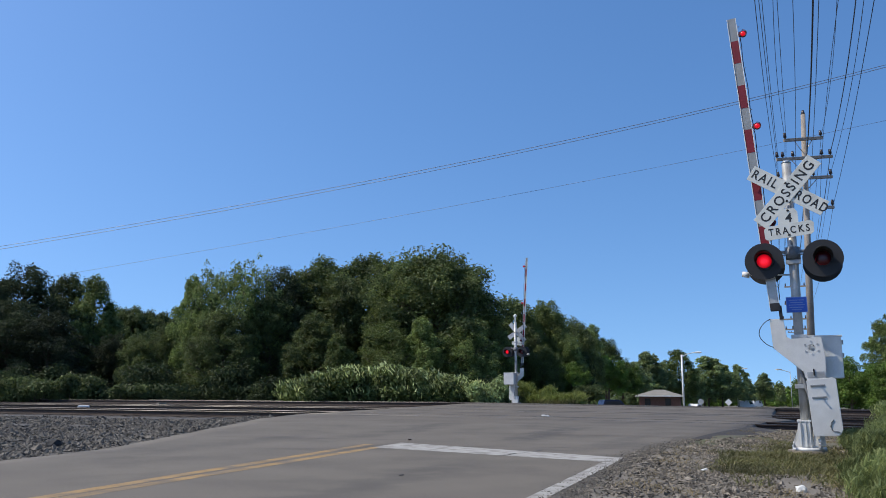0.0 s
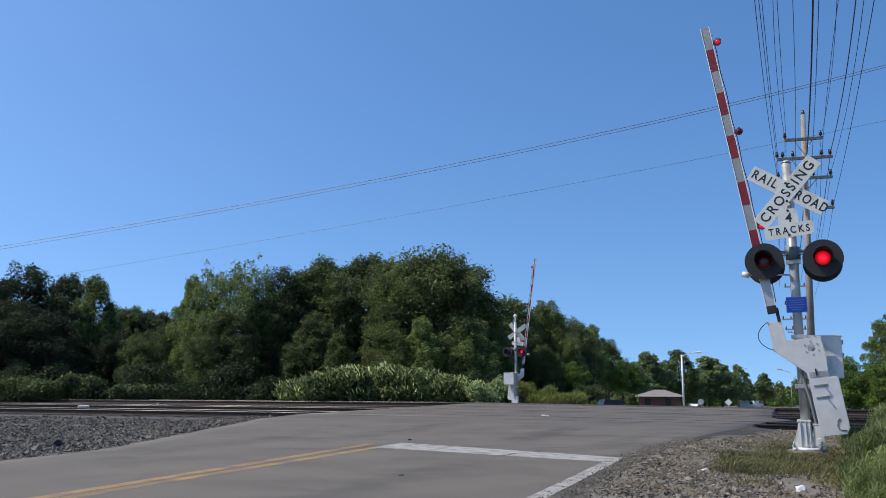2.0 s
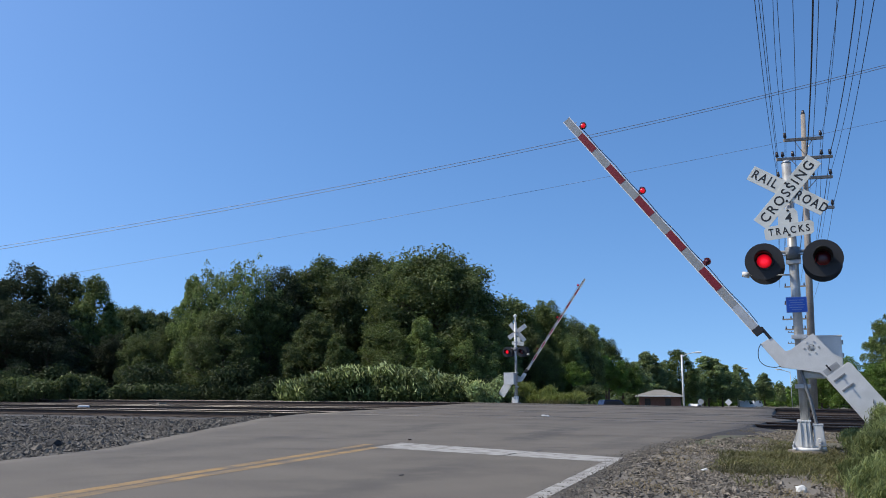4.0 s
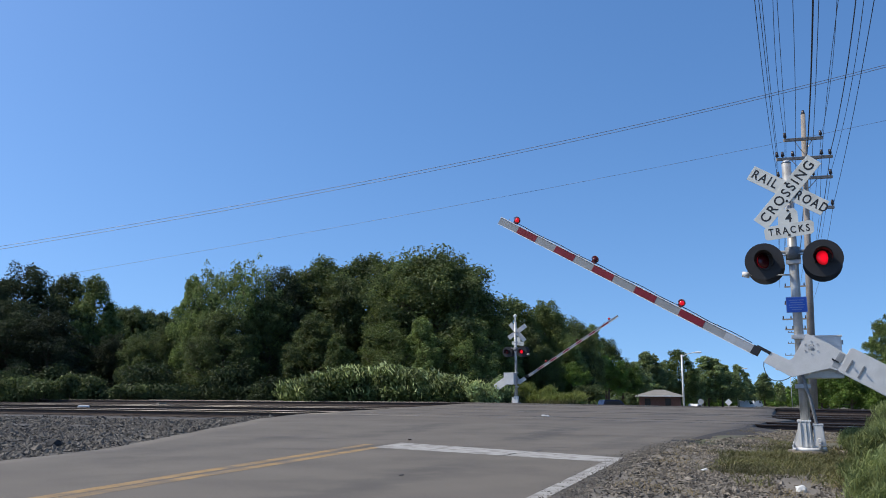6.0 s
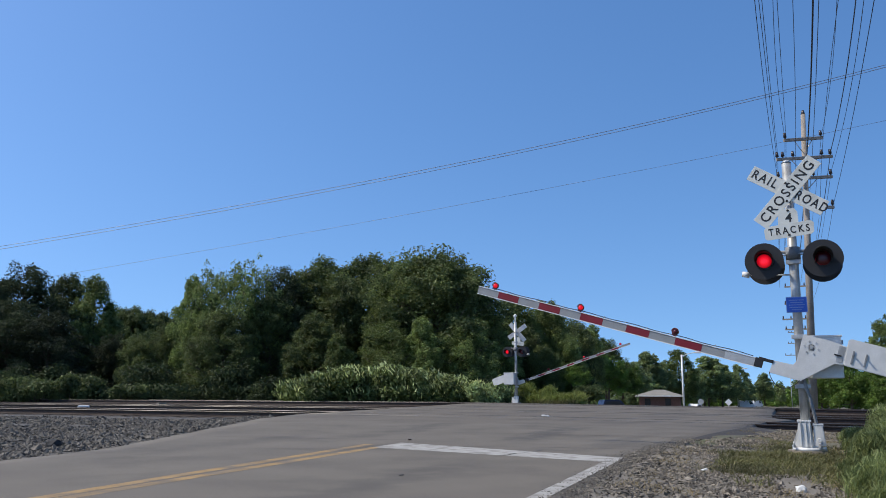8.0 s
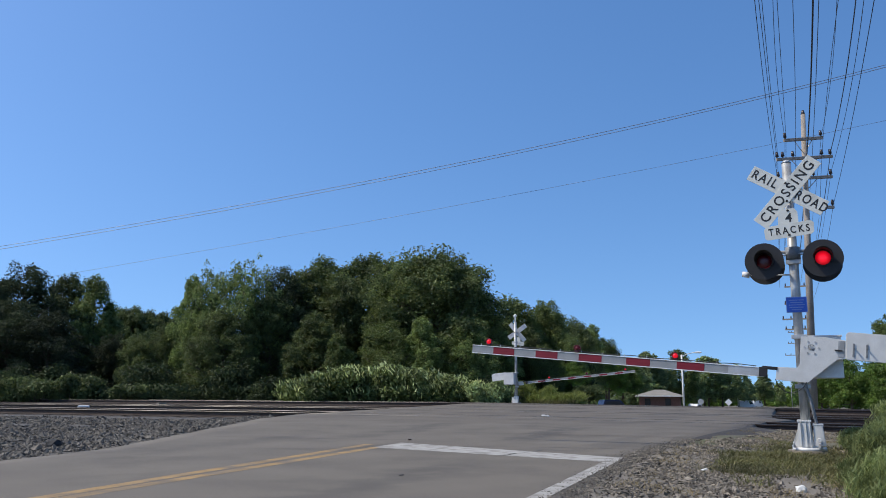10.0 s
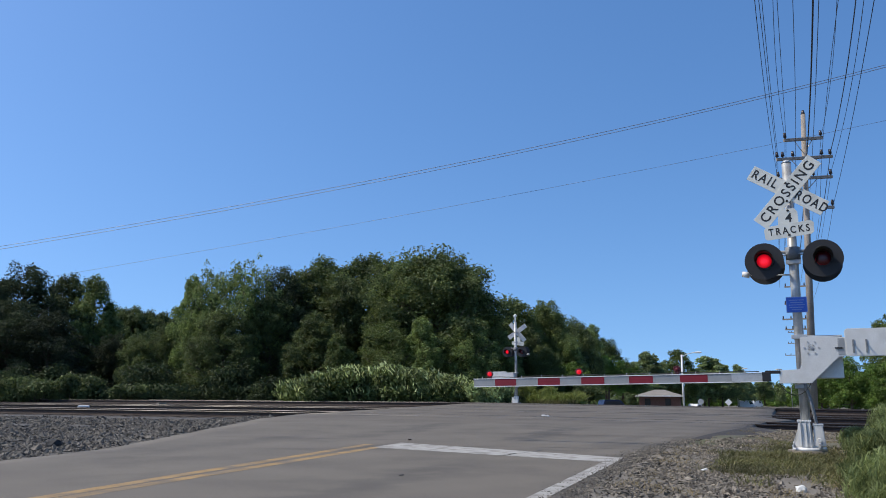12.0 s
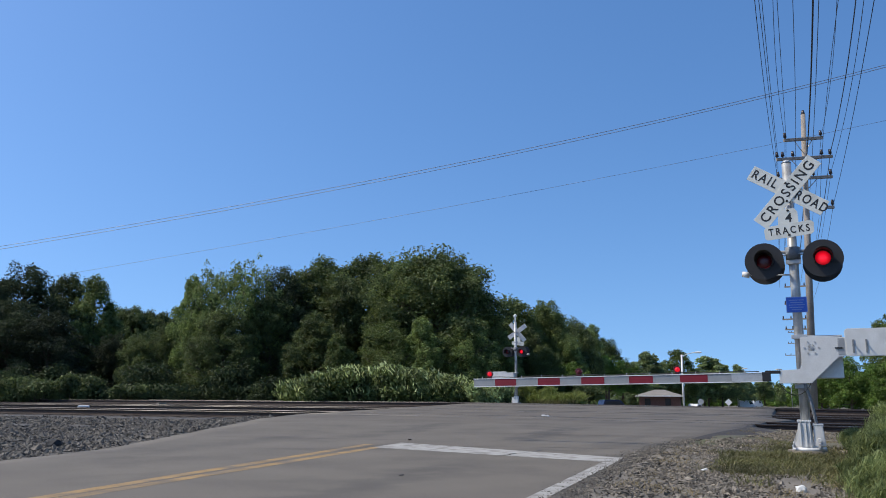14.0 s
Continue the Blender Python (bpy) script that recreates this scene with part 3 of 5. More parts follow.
def crossing_signal(key, m, label, u_lights, arm_len, turned, front_phase):
    sig = thing("crossing_signal", label, "railroad signal", m, "crossing signals")
    # foundation and mast base
    bm = bmesh.new()
    rod(bm, (0, 0, -0.25), (0, 0, -0.01), 0.27, 0.25, 24)
    part("foundation", bm, PALE_STONE, sig, "round concrete foundation")
    bm = bmesh.new()
    rod(bm, (0.03, 0, -0.012), (0.03, 0, 0.03), 0.225, 0.215, 28)
    slab(bm, [(-0.125, 0.03), (0.085, 0.03), (0.068, 0.37), (-0.098, 0.37)], -0.11, 0.1, 0, 0.012)
    slab(bm, [(-0.11, 0.37), (0.075, 0.37), (0.075, 0.4), (-0.11, 0.4)], -0.115, 0.105, 0, 0.006)
    for x0 in (-0.075, -0.005, 0.045):
        slab(bm, [(x0, 0.03), (x0 + 0.014, 0.03), (x0 + 0.012, 0.37), (x0 + 0.002, 0.37)], -0.13, -0.105, 0, 0.003)
    slab(bm, [(-0.2, 0.03), (-0.12, 0.03), (-0.1, 0.3), (-0.12, 0.1)], -0.012, 0.012, 0, 0.003)
    part("mast_base", bm, ALU, sig, "cast aluminium mast base with ribs")
    for a in range(4):
        bm = bmesh.new()
        c, s = 0.165 * (1 if a % 2 else -1), 0.165 * (1 if a // 2 else -1)
        rod(bm, (c, s, 0.03), (c, s, 0.06), 0.03, 0.03, 6, 0, False)
        rod(bm, (c, s, 0.06), (c, s, 0.1), 0.014, 0.014, 8)
        part("anchor_bolt", bm, GALV, sig)
    bm = bmesh.new()
    slab(bm, [(0.09, 0.05), (0.24, 0.05), (0.215, 0.33), (0.095, 0.33)], -0.1, 0.06, 0, 0.01)
    slab(bm, [(0.085, 0.33), (0.222, 0.33), (0.222, 0.35), (0.085, 0.35)], -0.105, 0.065, 0, 0.004)
    rod(bm, (0.16, -0.1, 0.13), (0.16, -0.13, 0.13), 0.03, 0.026, 12)
    part("junction_box", bm, ALU, sig, "aluminium junction box at the foot")
    bm = bmesh.new()
    rod(bm, (0, 0, 0.4), (0, 0, 4.1), 0.064, 0.064, 24)
    rod(bm, (0, 0, 4.1), (0, 0, 4.14), 0.068, 0.04, 24)
    part("mast", bm, GALV, sig, "galvanised steel mast")
    if turned:
        bm = bmesh.new()
        rod(bm, (0, 0, 4.13), (0, 0, 4.36), 0.035, 0.035, 12)
        bmesh.ops.create_uvsphere(bm, u_segments=14, v_segments=10, radius=0.09, matrix=Matrix.Translation((0, 0, 4.42)))
        part("finial", bm, TRIM_WHITE, sig, "round white finial")
    for zz in (0.86, 1.55, 2.62, 3.1, 3.6):
        bm = bmesh.new()
        rod(bm, (0, 0, zz - 0.03), (0, 0, zz + 0.03), 0.074, 0.074, 20)
        box(bm, -0.1, 0.1, -0.095, -0.055, zz - 0.03, zz + 0.03, 0, 0.005)
        if zz > 3:
            box(bm, -0.03, 0.03, SIGN_Y + 0.006, -0.09, zz - 0.02, zz + 0.02)
        part("clamp", bm, GALV, sig)
    wire_mesh("conduit", [(0.03, -0.06, 1.25), (0.0, -0.085, 1.05), (0.03, -0.09, 0.9), (0.09, -0.085, 0.65), (0.14, -0.05, 0.33)], 0.022, DULL_METAL, sig, "flexible grey conduit")
    # signs
    blade(sig, 49.0, SIGN_Y - 0.012, "white crossbuck blade lettered CROSSING", [("CROSSING", 0.0, 0.19, 0.95)], 0.59, 3.605)
    blade(sig, -33.5, SIGN_Y, "white crossbuck blade lettered RAIL ROAD", [("RAIL", -0.345, 0.185, 0.83), ("ROAD", 0.362, 0.185, 0.77)], 0.565, 3.635)
    bm = bmesh.new()
    slab(bm, [(-0.14, -0.14), (0.14, -0.14), (0.13, 0.1), (0.09, 0.16), (-0.06, 0.16), (-0.12, 0.1)], SIGN_Y - 0.004, SIGN_Y + 0.004)
    p = part("track_count_plate", bm, WHITE_SIGN, sig, "white plate with black numeral 4", pose(-0.03, -0.03, 3.2))
    lettering("4", 0.185, LETTER, p, pose(0.012, SIGN_Y - 0.0049, 0.018, 90, 0, 0), 0.95)
    bm = bmesh.new()
    pts = [(-0.325, -0.075), (-0.29, -0.105), (0.28, -0.09), (0.32, -0.06), (0.33, 0.07), (0.295, 0.108), (-0.28, 0.09), (-0.325, 0.055)]
    slab(bm, pts, SIGN_Y - 0.004, SIGN_Y + 0.004)
    p = part("tracks_plate", bm, WHITE_SIGN, sig, "white plate lettered TRACKS", pose(-0.025, -0.045, 3.04, 0, -4.0, 0))
    lettering("TRACKS", 0.14, LETTER, p, pose(0, SIGN_Y - 0.0049, 0.0, 90, 0, 0), 0.8, 1.45)
    for bz, by in ((3.735, -0.012), (3.475, -0.012), (3.33, -0.03), (2.975, -0.045)):
        bm = bmesh.new()
        rod(bm, (-0.025, SIGN_Y + by - 0.0085, bz), (-0.025, SIGN_Y + by - 0.003, bz), 0.018, 0.015, 8)
        part("bolt", bm, BLACK, sig, "dark sign bolt")
    if not turned:
        bm = bmesh.new()
        box(bm, -0.138, 0.138, -0.0775, -0.072, 1.893, 2.115, 0, 0.002)
        part("notice_border", bm, SIGN_BAR, sig, "pale border of the notice plate")
        bm = bmesh.new()
        box(bm, -0.13, 0.13, -0.0795, -0.0765, 1.901, 2.107, 0, 0.0)
        p = part("notice_plate", bm, BLUE_SIGN, sig, "blue notice plate with pale lettering", pose(0.0, 0, 0))
        for i, w in enumerate((0.2, 0.16, 0.21, 0.19, 0.13)):
            bm = bmesh.new()
            box(bm, -w / 2, w / 2, -0.081, -0.0795, 2.07 - i * 0.034 - 0.006, 2.07 - i * 0.034 + 0.004)
            part("lettering_bar", bm, SIGN_BAR, p)
    # lights on a cross tube
    bm = bmesh.new()
    rod(bm, (-0.42, 0, 2.78), (0.42, 0, 2.78), 0.024, 0.024, 12)
    rod(bm, (0, 0, 2.66), (0, 0, 2.84), 0.1, 0.1, 16)
    for sx in (-0.38, 0.38):
        rod(bm, (sx, 0, 2.6), (sx, 0, 2.8), 0.022, 0.022, 10)
    part("light_bracket", bm, DULL_METAL, sig, "dull grey cross tube that carries the lights")
    for sx in (-1, 1):
        lead = [(0.08 * sx, -0.05, 2.74), (0.2 * sx, -0.09, 2.7), (0.3 * sx, -0.08, 2.74), (0.36 * sx, -0.03, 2.72)]
        wire_mesh("light_cable", lead, 0.013, GALV, sig, "grey cable to the lamp")
    for sx, ph in ((-0.38, front_phase), (0.38, 1 - front_phase)):
        flasher(sig, sx, 2.62, -1, ph)
        flasher(sig, sx, 2.6, 1, ph)
    bm = bmesh.new()
    rod(bm, (-0.7, -0.05, 2.485), (-0.6, -0.05, 2.465), 0.04, 0.046, 14)
    rod(bm, (-0.6, -0.05, 2.465), (0, -0.02, 2.44), 0.012, 0.012, 8)
    part("side_lamp", bm, ALU, sig, "small silver side lamp on a rod")
    # mechanism
    px, pz = PIVOT
    bm = bmesh.new()
    box(bm, px - 0.14, px + 0.385, -0.06, 0.36, pz - 0.42, pz + 0.165, 0, 0.012)
    box(bm, px - 0.15, px + 0.395, -0.07, 0.37, pz + 0.15, pz + 0.175, 0, 0.006)
    mech = part("gate_mechanism", bm, ALU, sig, "silver painted gate mechanism housing")
    bm = bmesh.new()
    for zz in (-0.1, 0.08):
        box(bm, px + 0.385, px + 0.41, 0.05, 0.12, pz + zz - 0.03, pz + zz + 0.03, 0, 0.004)
    part("latch", bm, GALV, mech)
    bm = bmesh.new()
    rod(bm, (px, -0.19, pz), (px, 0.0, pz), 0.05, 0.05, 16)
    part("pivot_shaft", bm, GALV, sig)
    # turning assembly: origin at the pivot, arm along -x
    bm = bmesh.new()
    plate = [(-0.43, -0.31), (-0.17, -0.295), (-0.14, -0.24), (-0.14, 0.145), (0.15, 0.16), (0.47, 0.13), (0.47, -0.1), (0.4, -0.125), (0.33, -0.135), (-0.03, -0.49), (-0.44, -0.49)]
    slab(bm, plate, -0.02, 0.02, 0, 0.004)
    arm = part("gate_arm", bm, ALU, sig, "swinging gate arm bracket in silver paint", pose(px, ARM_Y - 0.02, pz))
    for a in range(6):
        bm = bmesh.new()
        c, s = 0.09 * math.cos(a * math.pi / 3), 0.09 * math.sin(a * math.pi / 3)
        rod(bm, (c, -0.027, s), (c, -0.019, s), 0.013, 0.012, 8, 0, False)
        part("bolt", bm, GALV, arm)
    bm = bmesh.new()
    rod(bm, (0, -0.03, 0), (0, -0.019, 0), 0.022, 0.02, 8, 0, False)
    part("bolt", bm, GALV, arm)
    bm = bmesh.new()
    slab(bm, [(0.44, -0.125), (1.18, -0.125), (1.2, -0.1), (1.2, 0.2), (1.12, 0.25), (0.45, 0.25), (0.42, 0.22)], -0.045, 0.03, 0, 0.006)
    part("counterweight", bm, ALU, arm, "heavy silver counterweight plate")
    bm = bmesh.new()
    box(bm, 0.33, 0.41, -0.026, -0.019, -0.1, 0.125, 0, 0.003)
    part("joint_plate", bm, GALV, arm, "grey joint plate between bracket and counterweight")
    bm = bmesh.new()
    box(bm, 0.29, 0.385, -0.04, -0.024, -0.02, 0.0, 0, 0.004)
    part("latch_lever", bm, BLACK, arm, "small black latch lever")
    for cx in (0.52, 0.68):
        bm = bmesh.new()
        box(bm, cx - 0.012, cx + 0.012, -0.056, -0.044, -0.08, 0.1, 0, 0.003)
        rod(bm, (cx, -0.1, 0.045), (cx, -0.045, 0.045), 0.011, 0.011, 8)
        part("weight_clamp", bm, DULL_METAL, arm, "dark steel clamp bar with a stud")
    bm = bmesh.new()
    bend = [(0.98, 0.15), (1.02, 0.115), (1.08, 0.1), (1.13, 0.12), (1.15, 0.2)]
    for q0, q1 in zip(bend, bend[1:]):
        rod(bm, (q0[0], -0.052, q0[1]), (q1[0], -0.052, q1[1]), 0.006, 0.006, 6)
    part("lifting_handle", bm, DULL_METAL, arm, "bent dark lifting handle")
    bm = bmesh.new()
    box(bm, -0.62, -0.42, -0.03, 0.05, -0.355, -0.31, 0, 0.004)
    box(bm, -0.66, -0.55, -0.045, 0.055, -0.46, -0.33, 0, 0.006)
    part("break_joint", bm, BLACK, arm, "dark hinged joint of the arm")
    # boom, drooping slightly
    droop = math.atan2(0.075, 4.45)
    m_b = pose(-0.6, 0, -0.4, 0, 0, 0) @ Matrix.Rotation(-droop, 4, "Y")
    L = arm_len
    bm = bmesh.new()
    hb = 0.046 if turned else 0.061
    slab(bm, [(0, -hb), (0, hb), (-L, hb * 0.9), (-L, -hb * 0.9)], -0.016, 0.016, 0, 0.004)
    part("boom", bm, ARM_GREY, arm, "grey aluminium boom", m_b)
    for zz in (-hb - 0.001, hb + 0.001):
        bm = bmesh.new()
        box(bm, -L, 0, -0.024, 0.024, zz - 0.005, zz + 0.005)
        part("boom_flange", bm, TRIM_WHITE, arm, "white boom flange", m_b)
    k = L / 4.46
    reds = [(-0.80, -1.19), (-1.58, -1.935), (-2.31, -2.67), (-3.01, -3.37), (-3.73, -4.09)] if k < 1.1 else [(-0.6 - i * 0.78, -0.98 - i * 0.78) for i in range(7) if 0.98 + i * 0.78 < L - 0.2]
    for a, b in reds:
        bm = bmesh.new()
        box(bm, b, a, -0.0185, -0.0162, 0.008 - hb, hb - 0.008)
        box(bm, b, a, 0.0162, 0.0185, 0.008 - hb, hb - 0.008)
        part("red_stripe", bm, ARM_RED, arm, "red reflective stripe", m_b)
    bm = bmesh.new()
    box(bm, -0.47, -0.02, -0.0185, -0.0162, 0.008 - hb, hb - 0.008)
    part("pale_sleeve", bm, GALV, arm, "pale bare inner end of the boom", m_b)
    for i in range(13 if not turned else 0):
        bm = bmesh.new()
        box(bm, -0.3 - i * 0.335, -0.29 - i * 0.335, 0.0, 0.014, 0.07, 0.1, 0, 0.002)
        part("cable_clip", bm, GALV, arm, "", m_b)
    for i, ul in enumerate(u_lights):
        bm = bmesh.new()
        rod(bm, (0, 0, 0.066), (0, 0, 0.1), 0.02, 0.02, 8)
        box(bm, -0.04, 0.03, -0.025, 0.025, 0.075, 0.11, 0, 0.004)
        rod(bm, (0, -0.012, 0.135), (0, 0.012, 0.135), 0.052, 0.052, 16)
        for i_ in range(9):
            a0, a1 = math.pi * (i_ - 0.5) / 8, math.pi * (i_ + 0.5) / 8
            rod(bm, (0.052 * math.cos(a0), -0.04, 0.135 + 0.052 * math.sin(a0)), (0.052 * math.cos(a1), -0.04, 0.135 + 0.052 * math.sin(a1)), 0.006, 0.006, 5)
        mm = m_b @ Matrix.Translation((ul, 0, 0))
        part("arm_light", bm, LIGHT_HOUSING, arm, "red warning light on the boom", mm)
        le = new("arm_lens", SMALL_LENS_ME)
        le.parent = arm
        le.matrix_basis = mm @ Matrix.Translation((0, 0.012 if turned else -0.012, 0.135)) @ pose(0, 0, 0, 0, 0, 0)
        tagged(le, "small red lamp lens")
        FLASHERS.append((le, mm @ Matrix.Translation((0, 0.012 if turned else -0.012, 0.135)) @ pose(0, 0, 0, 0, 0, 180 if turned else 0), (2 if i == 0 else i - 1)))
    cable = [m_b @ Vector((-x, 0.012, 0.077 + 0.013 * math.sin(math.pi * ((x / 0.74) % 1.0)) ** 2)) for x in np.linspace(0.1, L - 0.3, 60)]
    wire_mesh("arm_cable", cable, 0.0065, BLACK, arm, "thin black cable along the boom")
    loop = [Vector((-0.44 + 0.4 * t, -0.026, -0.48 - 0.17 * math.sin(math.pi * t) ** 0.7)) for t in np.linspace(0, 1, 18)]
    wire_mesh("hanging_cable", loop, 0.006, BLACK, arm, "loop of thin black cable")
    ARMS[key] = (arm, Matrix.Translation((px, ARM_Y - 0.02, pz)))
    return sig


YAW = -2.83
crossing_signal("near", pose(0.525, 12.44, 0.0, 0, 0, YAW), "silver railroad crossing signal with crossbuck and striped gate arm",
                (-4.18, -2.7, -1.22), 4.46, False, 0)
crossing_signal("far", pose(-11.52, 39.2, -0.02, 0, 0, 180 + YAW), "distant railroad crossing signal seen from behind, its gate arm striped",
                (-5.0, -3.1, -1.2), 5.45, True, 1)


# ---- foliage ----
def leaf_mesh(name, p, out, size, mat, rng, droop=0.2, aspect=0.6, ragged=0.55):
    """Leaf sprays at the points p that look along out, with some disorder. Two folded triangles a spray."""
    count = len(p)
    nrm = out + rng.normal(size=(count, 3)) * ragged + np.array([0, 0, 0.25])
    nrm /= np.linalg.norm(nrm, axis=1)[:, None]
    t = np.cross(nrm, rng.normal(size=(count, 3)))
    t /= np.linalg.norm(t, axis=1)[:, None]
    t[:, 2] -= droop
    b = np.cross(nrm, t)
    s = size * rng.uniform(0.5, 1.4, count)[:, None]
    v = np.stack([p - t * s * 0.5, p + b * s * aspect * 0.5 + nrm * s * 0.12, p + t * s * 0.55 - nrm * s * 0.1, p - b * s * aspect * 0.5 + nrm * s * 0.12], 1).reshape(-1, 3)
    a = np.arange(count)[:, None] * 4
    faces = np.concatenate([a + [[0, 1, 2]], a + [[0, 2, 3]]], 0)
    me = bpy.data.meshes.new(name)
    me.from_pydata(v.tolist(), [], faces.tolist())
    me.materials.append(mat)
    return me


def leaf_cloud(name, blobs, count, size, mat, seed, inner=0.25, droop=0.2, aspect=0.6):
    """Leaf sprays on and just inside a set of overlapping lumps; (centre, radii) each. The undersides are thin, so that shade gathers below."""
    rng = np.random.default_rng(seed)
    vol = np.array([b[1][0] * b[1][2] for b in blobs], float)
    idx = rng.choice(len(blobs), count, p=vol / vol.sum())
    c = np.array([b[0] for b in blobs], float)[idx]
    r = np.array([b[1] for b in blobs], float)[idx]
    d = rng.normal(size=(count, 3))
    d /= np.linalg.norm(d, axis=1)[:, None]
    flip = (d[:, 2] < -0.25) & (rng.random(count) < 0.6)
    d[flip, 2] *= -1
    rad = np.where(rng.random(count) < inner, rng.uniform(0.3, 0.85, count), np.clip(rng.normal(0.96, 0.2, count), 0.4, 1.6))
    p = c + d * r * rad[:, None]
    return leaf_mesh(name, p, d * 0.75, size, mat, rng, droop, aspect)


def crown_blobs(h, w, seed, base=0.08, lobes=16, clumps=11, top=0.6, upright=1.0, spread=1.0):
    """Limb ends spread through an uneven crown, each with a handful of leaf clumps; shoots stand up out of the top."""
    rng = np.random.default_rng(seed)
    out = []
    for i in range(lobes):
        f = (i + 0.5) / lobes
        z = h * (base + 0.1 + (0.88 - base) * f)
        half = w * 0.5 * (math.sin(math.pi * min(1, f * 0.78 + 0.2)) ** top)
        a = i * 2.4 + rng.uniform(-0.7, 0.7)
        q = half * rng.uniform(0.45, 0.85) * (1.0 if f < 0.93 else 0.3)
        lr = w * rng.uniform(0.11, 0.19)
        cx, cy = q * math.cos(a), q * math.sin(a)
        for k in range(clumps):
            d = rng.normal(size=3)
            d /= np.linalg.norm(d)
            if d[2] < -0.3:
                d[2] *= -0.6
            g = lr * spread * rng.uniform(0.6, 1.15)
            s = w * rng.uniform(0.032, 0.075)
            out.append(((cx + d[0] * g, cy + d[1] * g, z + d[2] * g * 1.15 * upright), (s * rng.uniform(0.9, 1.4), s * rng.uniform(0.9, 1.4), s * rng.uniform(0.7, 1.3) * upright)))
    for i in range(int(9 * upright)):
        a, q = rng.uniform(0, 6.28), w * rng.uniform(0.03, 0.3)
        zt = h * (0.98 - 0.55 * (q / (w * 0.5)) ** 2)
        hz = w * rng.uniform(0.08, 0.13)
        out.append(((q * math.cos(a), q * math.sin(a), zt - hz), (w * 0.04, w * 0.04, hz)))
    # the shaded heart of the crown
    for f in (0.3, 0.5, 0.68):
        out.append(((0, 0, h * f), (w * 0.27, w * 0.27, h * 0.15)))
    return out


def trunk_mesh(h, r, blobs, seed):
    bm = bmesh.new()
    rod(bm, (0, 0, -0.6), (0.1, 0, h * 0.45), r, r * 0.6, 9)
    rod(bm, (0.1, 0, h * 0.45), (0, 0.1, h * 0.85), r * 0.6, r * 0.15, 7)
    for b in blobs[1::6]:
        z0 = max(h * 0.12, b[0][2] - h * 0.2)
        rod(bm, (0.06, 0, z0), b[0], r * 0.3, r * 0.06, 6)
    return mesh_of("trunk", bm, BARK)


def tree_kind(h, w, leaves, size, mat, seed, **kw):
    bl = crown_blobs(h, w, seed, **kw)
    crown = leaf_cloud("crown", bl, leaves, size, mat, seed, 0.15)
    # the crown reaches the full height, whatever the shoots do
    z = np.empty(len(crown.vertices) * 3)
    crown.vertices.foreach_get("co", z)
    z[2::3] *= (h - 0.1) / np.percentile(z[2::3], 99.95)
    crown.vertices.foreach_set("co", z)
    return trunk_mesh(h, w * 0.028, [b for b in bl if b[0][2] < h * 0.75], seed), crown


KINDS = {
    "broad": tree_kind(11, 8.5, 46000, 0.18, LEAF_DARK, 1, base=0.0, lobes=30, clumps=12, top=0.5, upright=1.35),
    "broad2": tree_kind(11, 8.0, 46000, 0.18, LEAF_MID, 2, base=0.0, lobes=30, clumps=12, top=0.6, upright=1.5),
    # built like broad, with shade painted into its leaf colour
    "shadowed": tree_kind(11, 8.2, 40000, 0.17, LEAF_TREE_SHADE, 11, base=0.0, lobes=28, clumps=12, top=0.5, upright=1.4),
    "tall": tree_kind(11, 6.0, 30000, 0.18, LEAF_DARK, 3, base=0.0, lobes=20, top=0.7, upright=1.8),
    "slim": tree_kind(11, 4.6, 22000, 0.18, LEAF_MID, 4, base=0.0, lobes=18, clumps=9, top=0.8, upright=2.0),
    "airy": tree_kind(11, 7.5, 20000, 0.2, LEAF_MID, 5, base=0.05, lobes=24, clumps=10, top=0.55, upright=1.7, spread=1.35),
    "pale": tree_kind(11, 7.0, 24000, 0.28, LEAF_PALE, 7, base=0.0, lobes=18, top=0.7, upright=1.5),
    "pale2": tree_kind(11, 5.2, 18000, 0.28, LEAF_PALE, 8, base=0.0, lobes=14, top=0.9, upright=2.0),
    "fresh": tree_kind(6, 6.0, 20000, 0.17, LEAF_FRESH, 6, base=0.0, lobes=16, top=0.5),
}
RT = math.cos(radians(21.544)), math.sin(radians(21.544))


def spot(px_x, depth):
    """Ground position at a sideways tangent (in thousandths) and a depth along the level view direction."""
    u = px_x * depth
    return u * RT[0] - depth * RT[1], u * RT[1] + depth * RT[0]


def tree(kind, tan_x, depth, height, ground, label, turn, wide=1.0):
    tm, cm = KINDS[kind]
    x, y = spot(tan_x, depth)
    s = height / (6.0 if kind == "fresh" else 10.95)
    t = thing("tree", label, "tree", pose(x, y, ground, 0, 0, turn) @ Matrix.Diagonal((s * wide, s * wide, s, 1)), "trees beyond the tracks")
    for nm, me in (("trunk", tm), ("crown", cm)):
        o = new(nm, me)
        o.parent = t
    return t


F = 1412.4


def tree_at(kind, x, top, depth, label, turn=0, wide=1.0, ground=-0.4):
    """x and top are the picture-plane coordinates of the crown's peak."""
    d = 441 - top
    c, s = math.cos(radians(9.768)), math.sin(radians(9.768))
    fw = c - d / F * s
    z = EYE + depth * (s + d / F * c) / fw
    return tree(kind, (x - 784) / F / fw, depth, z - ground, ground, label, turn, wide)


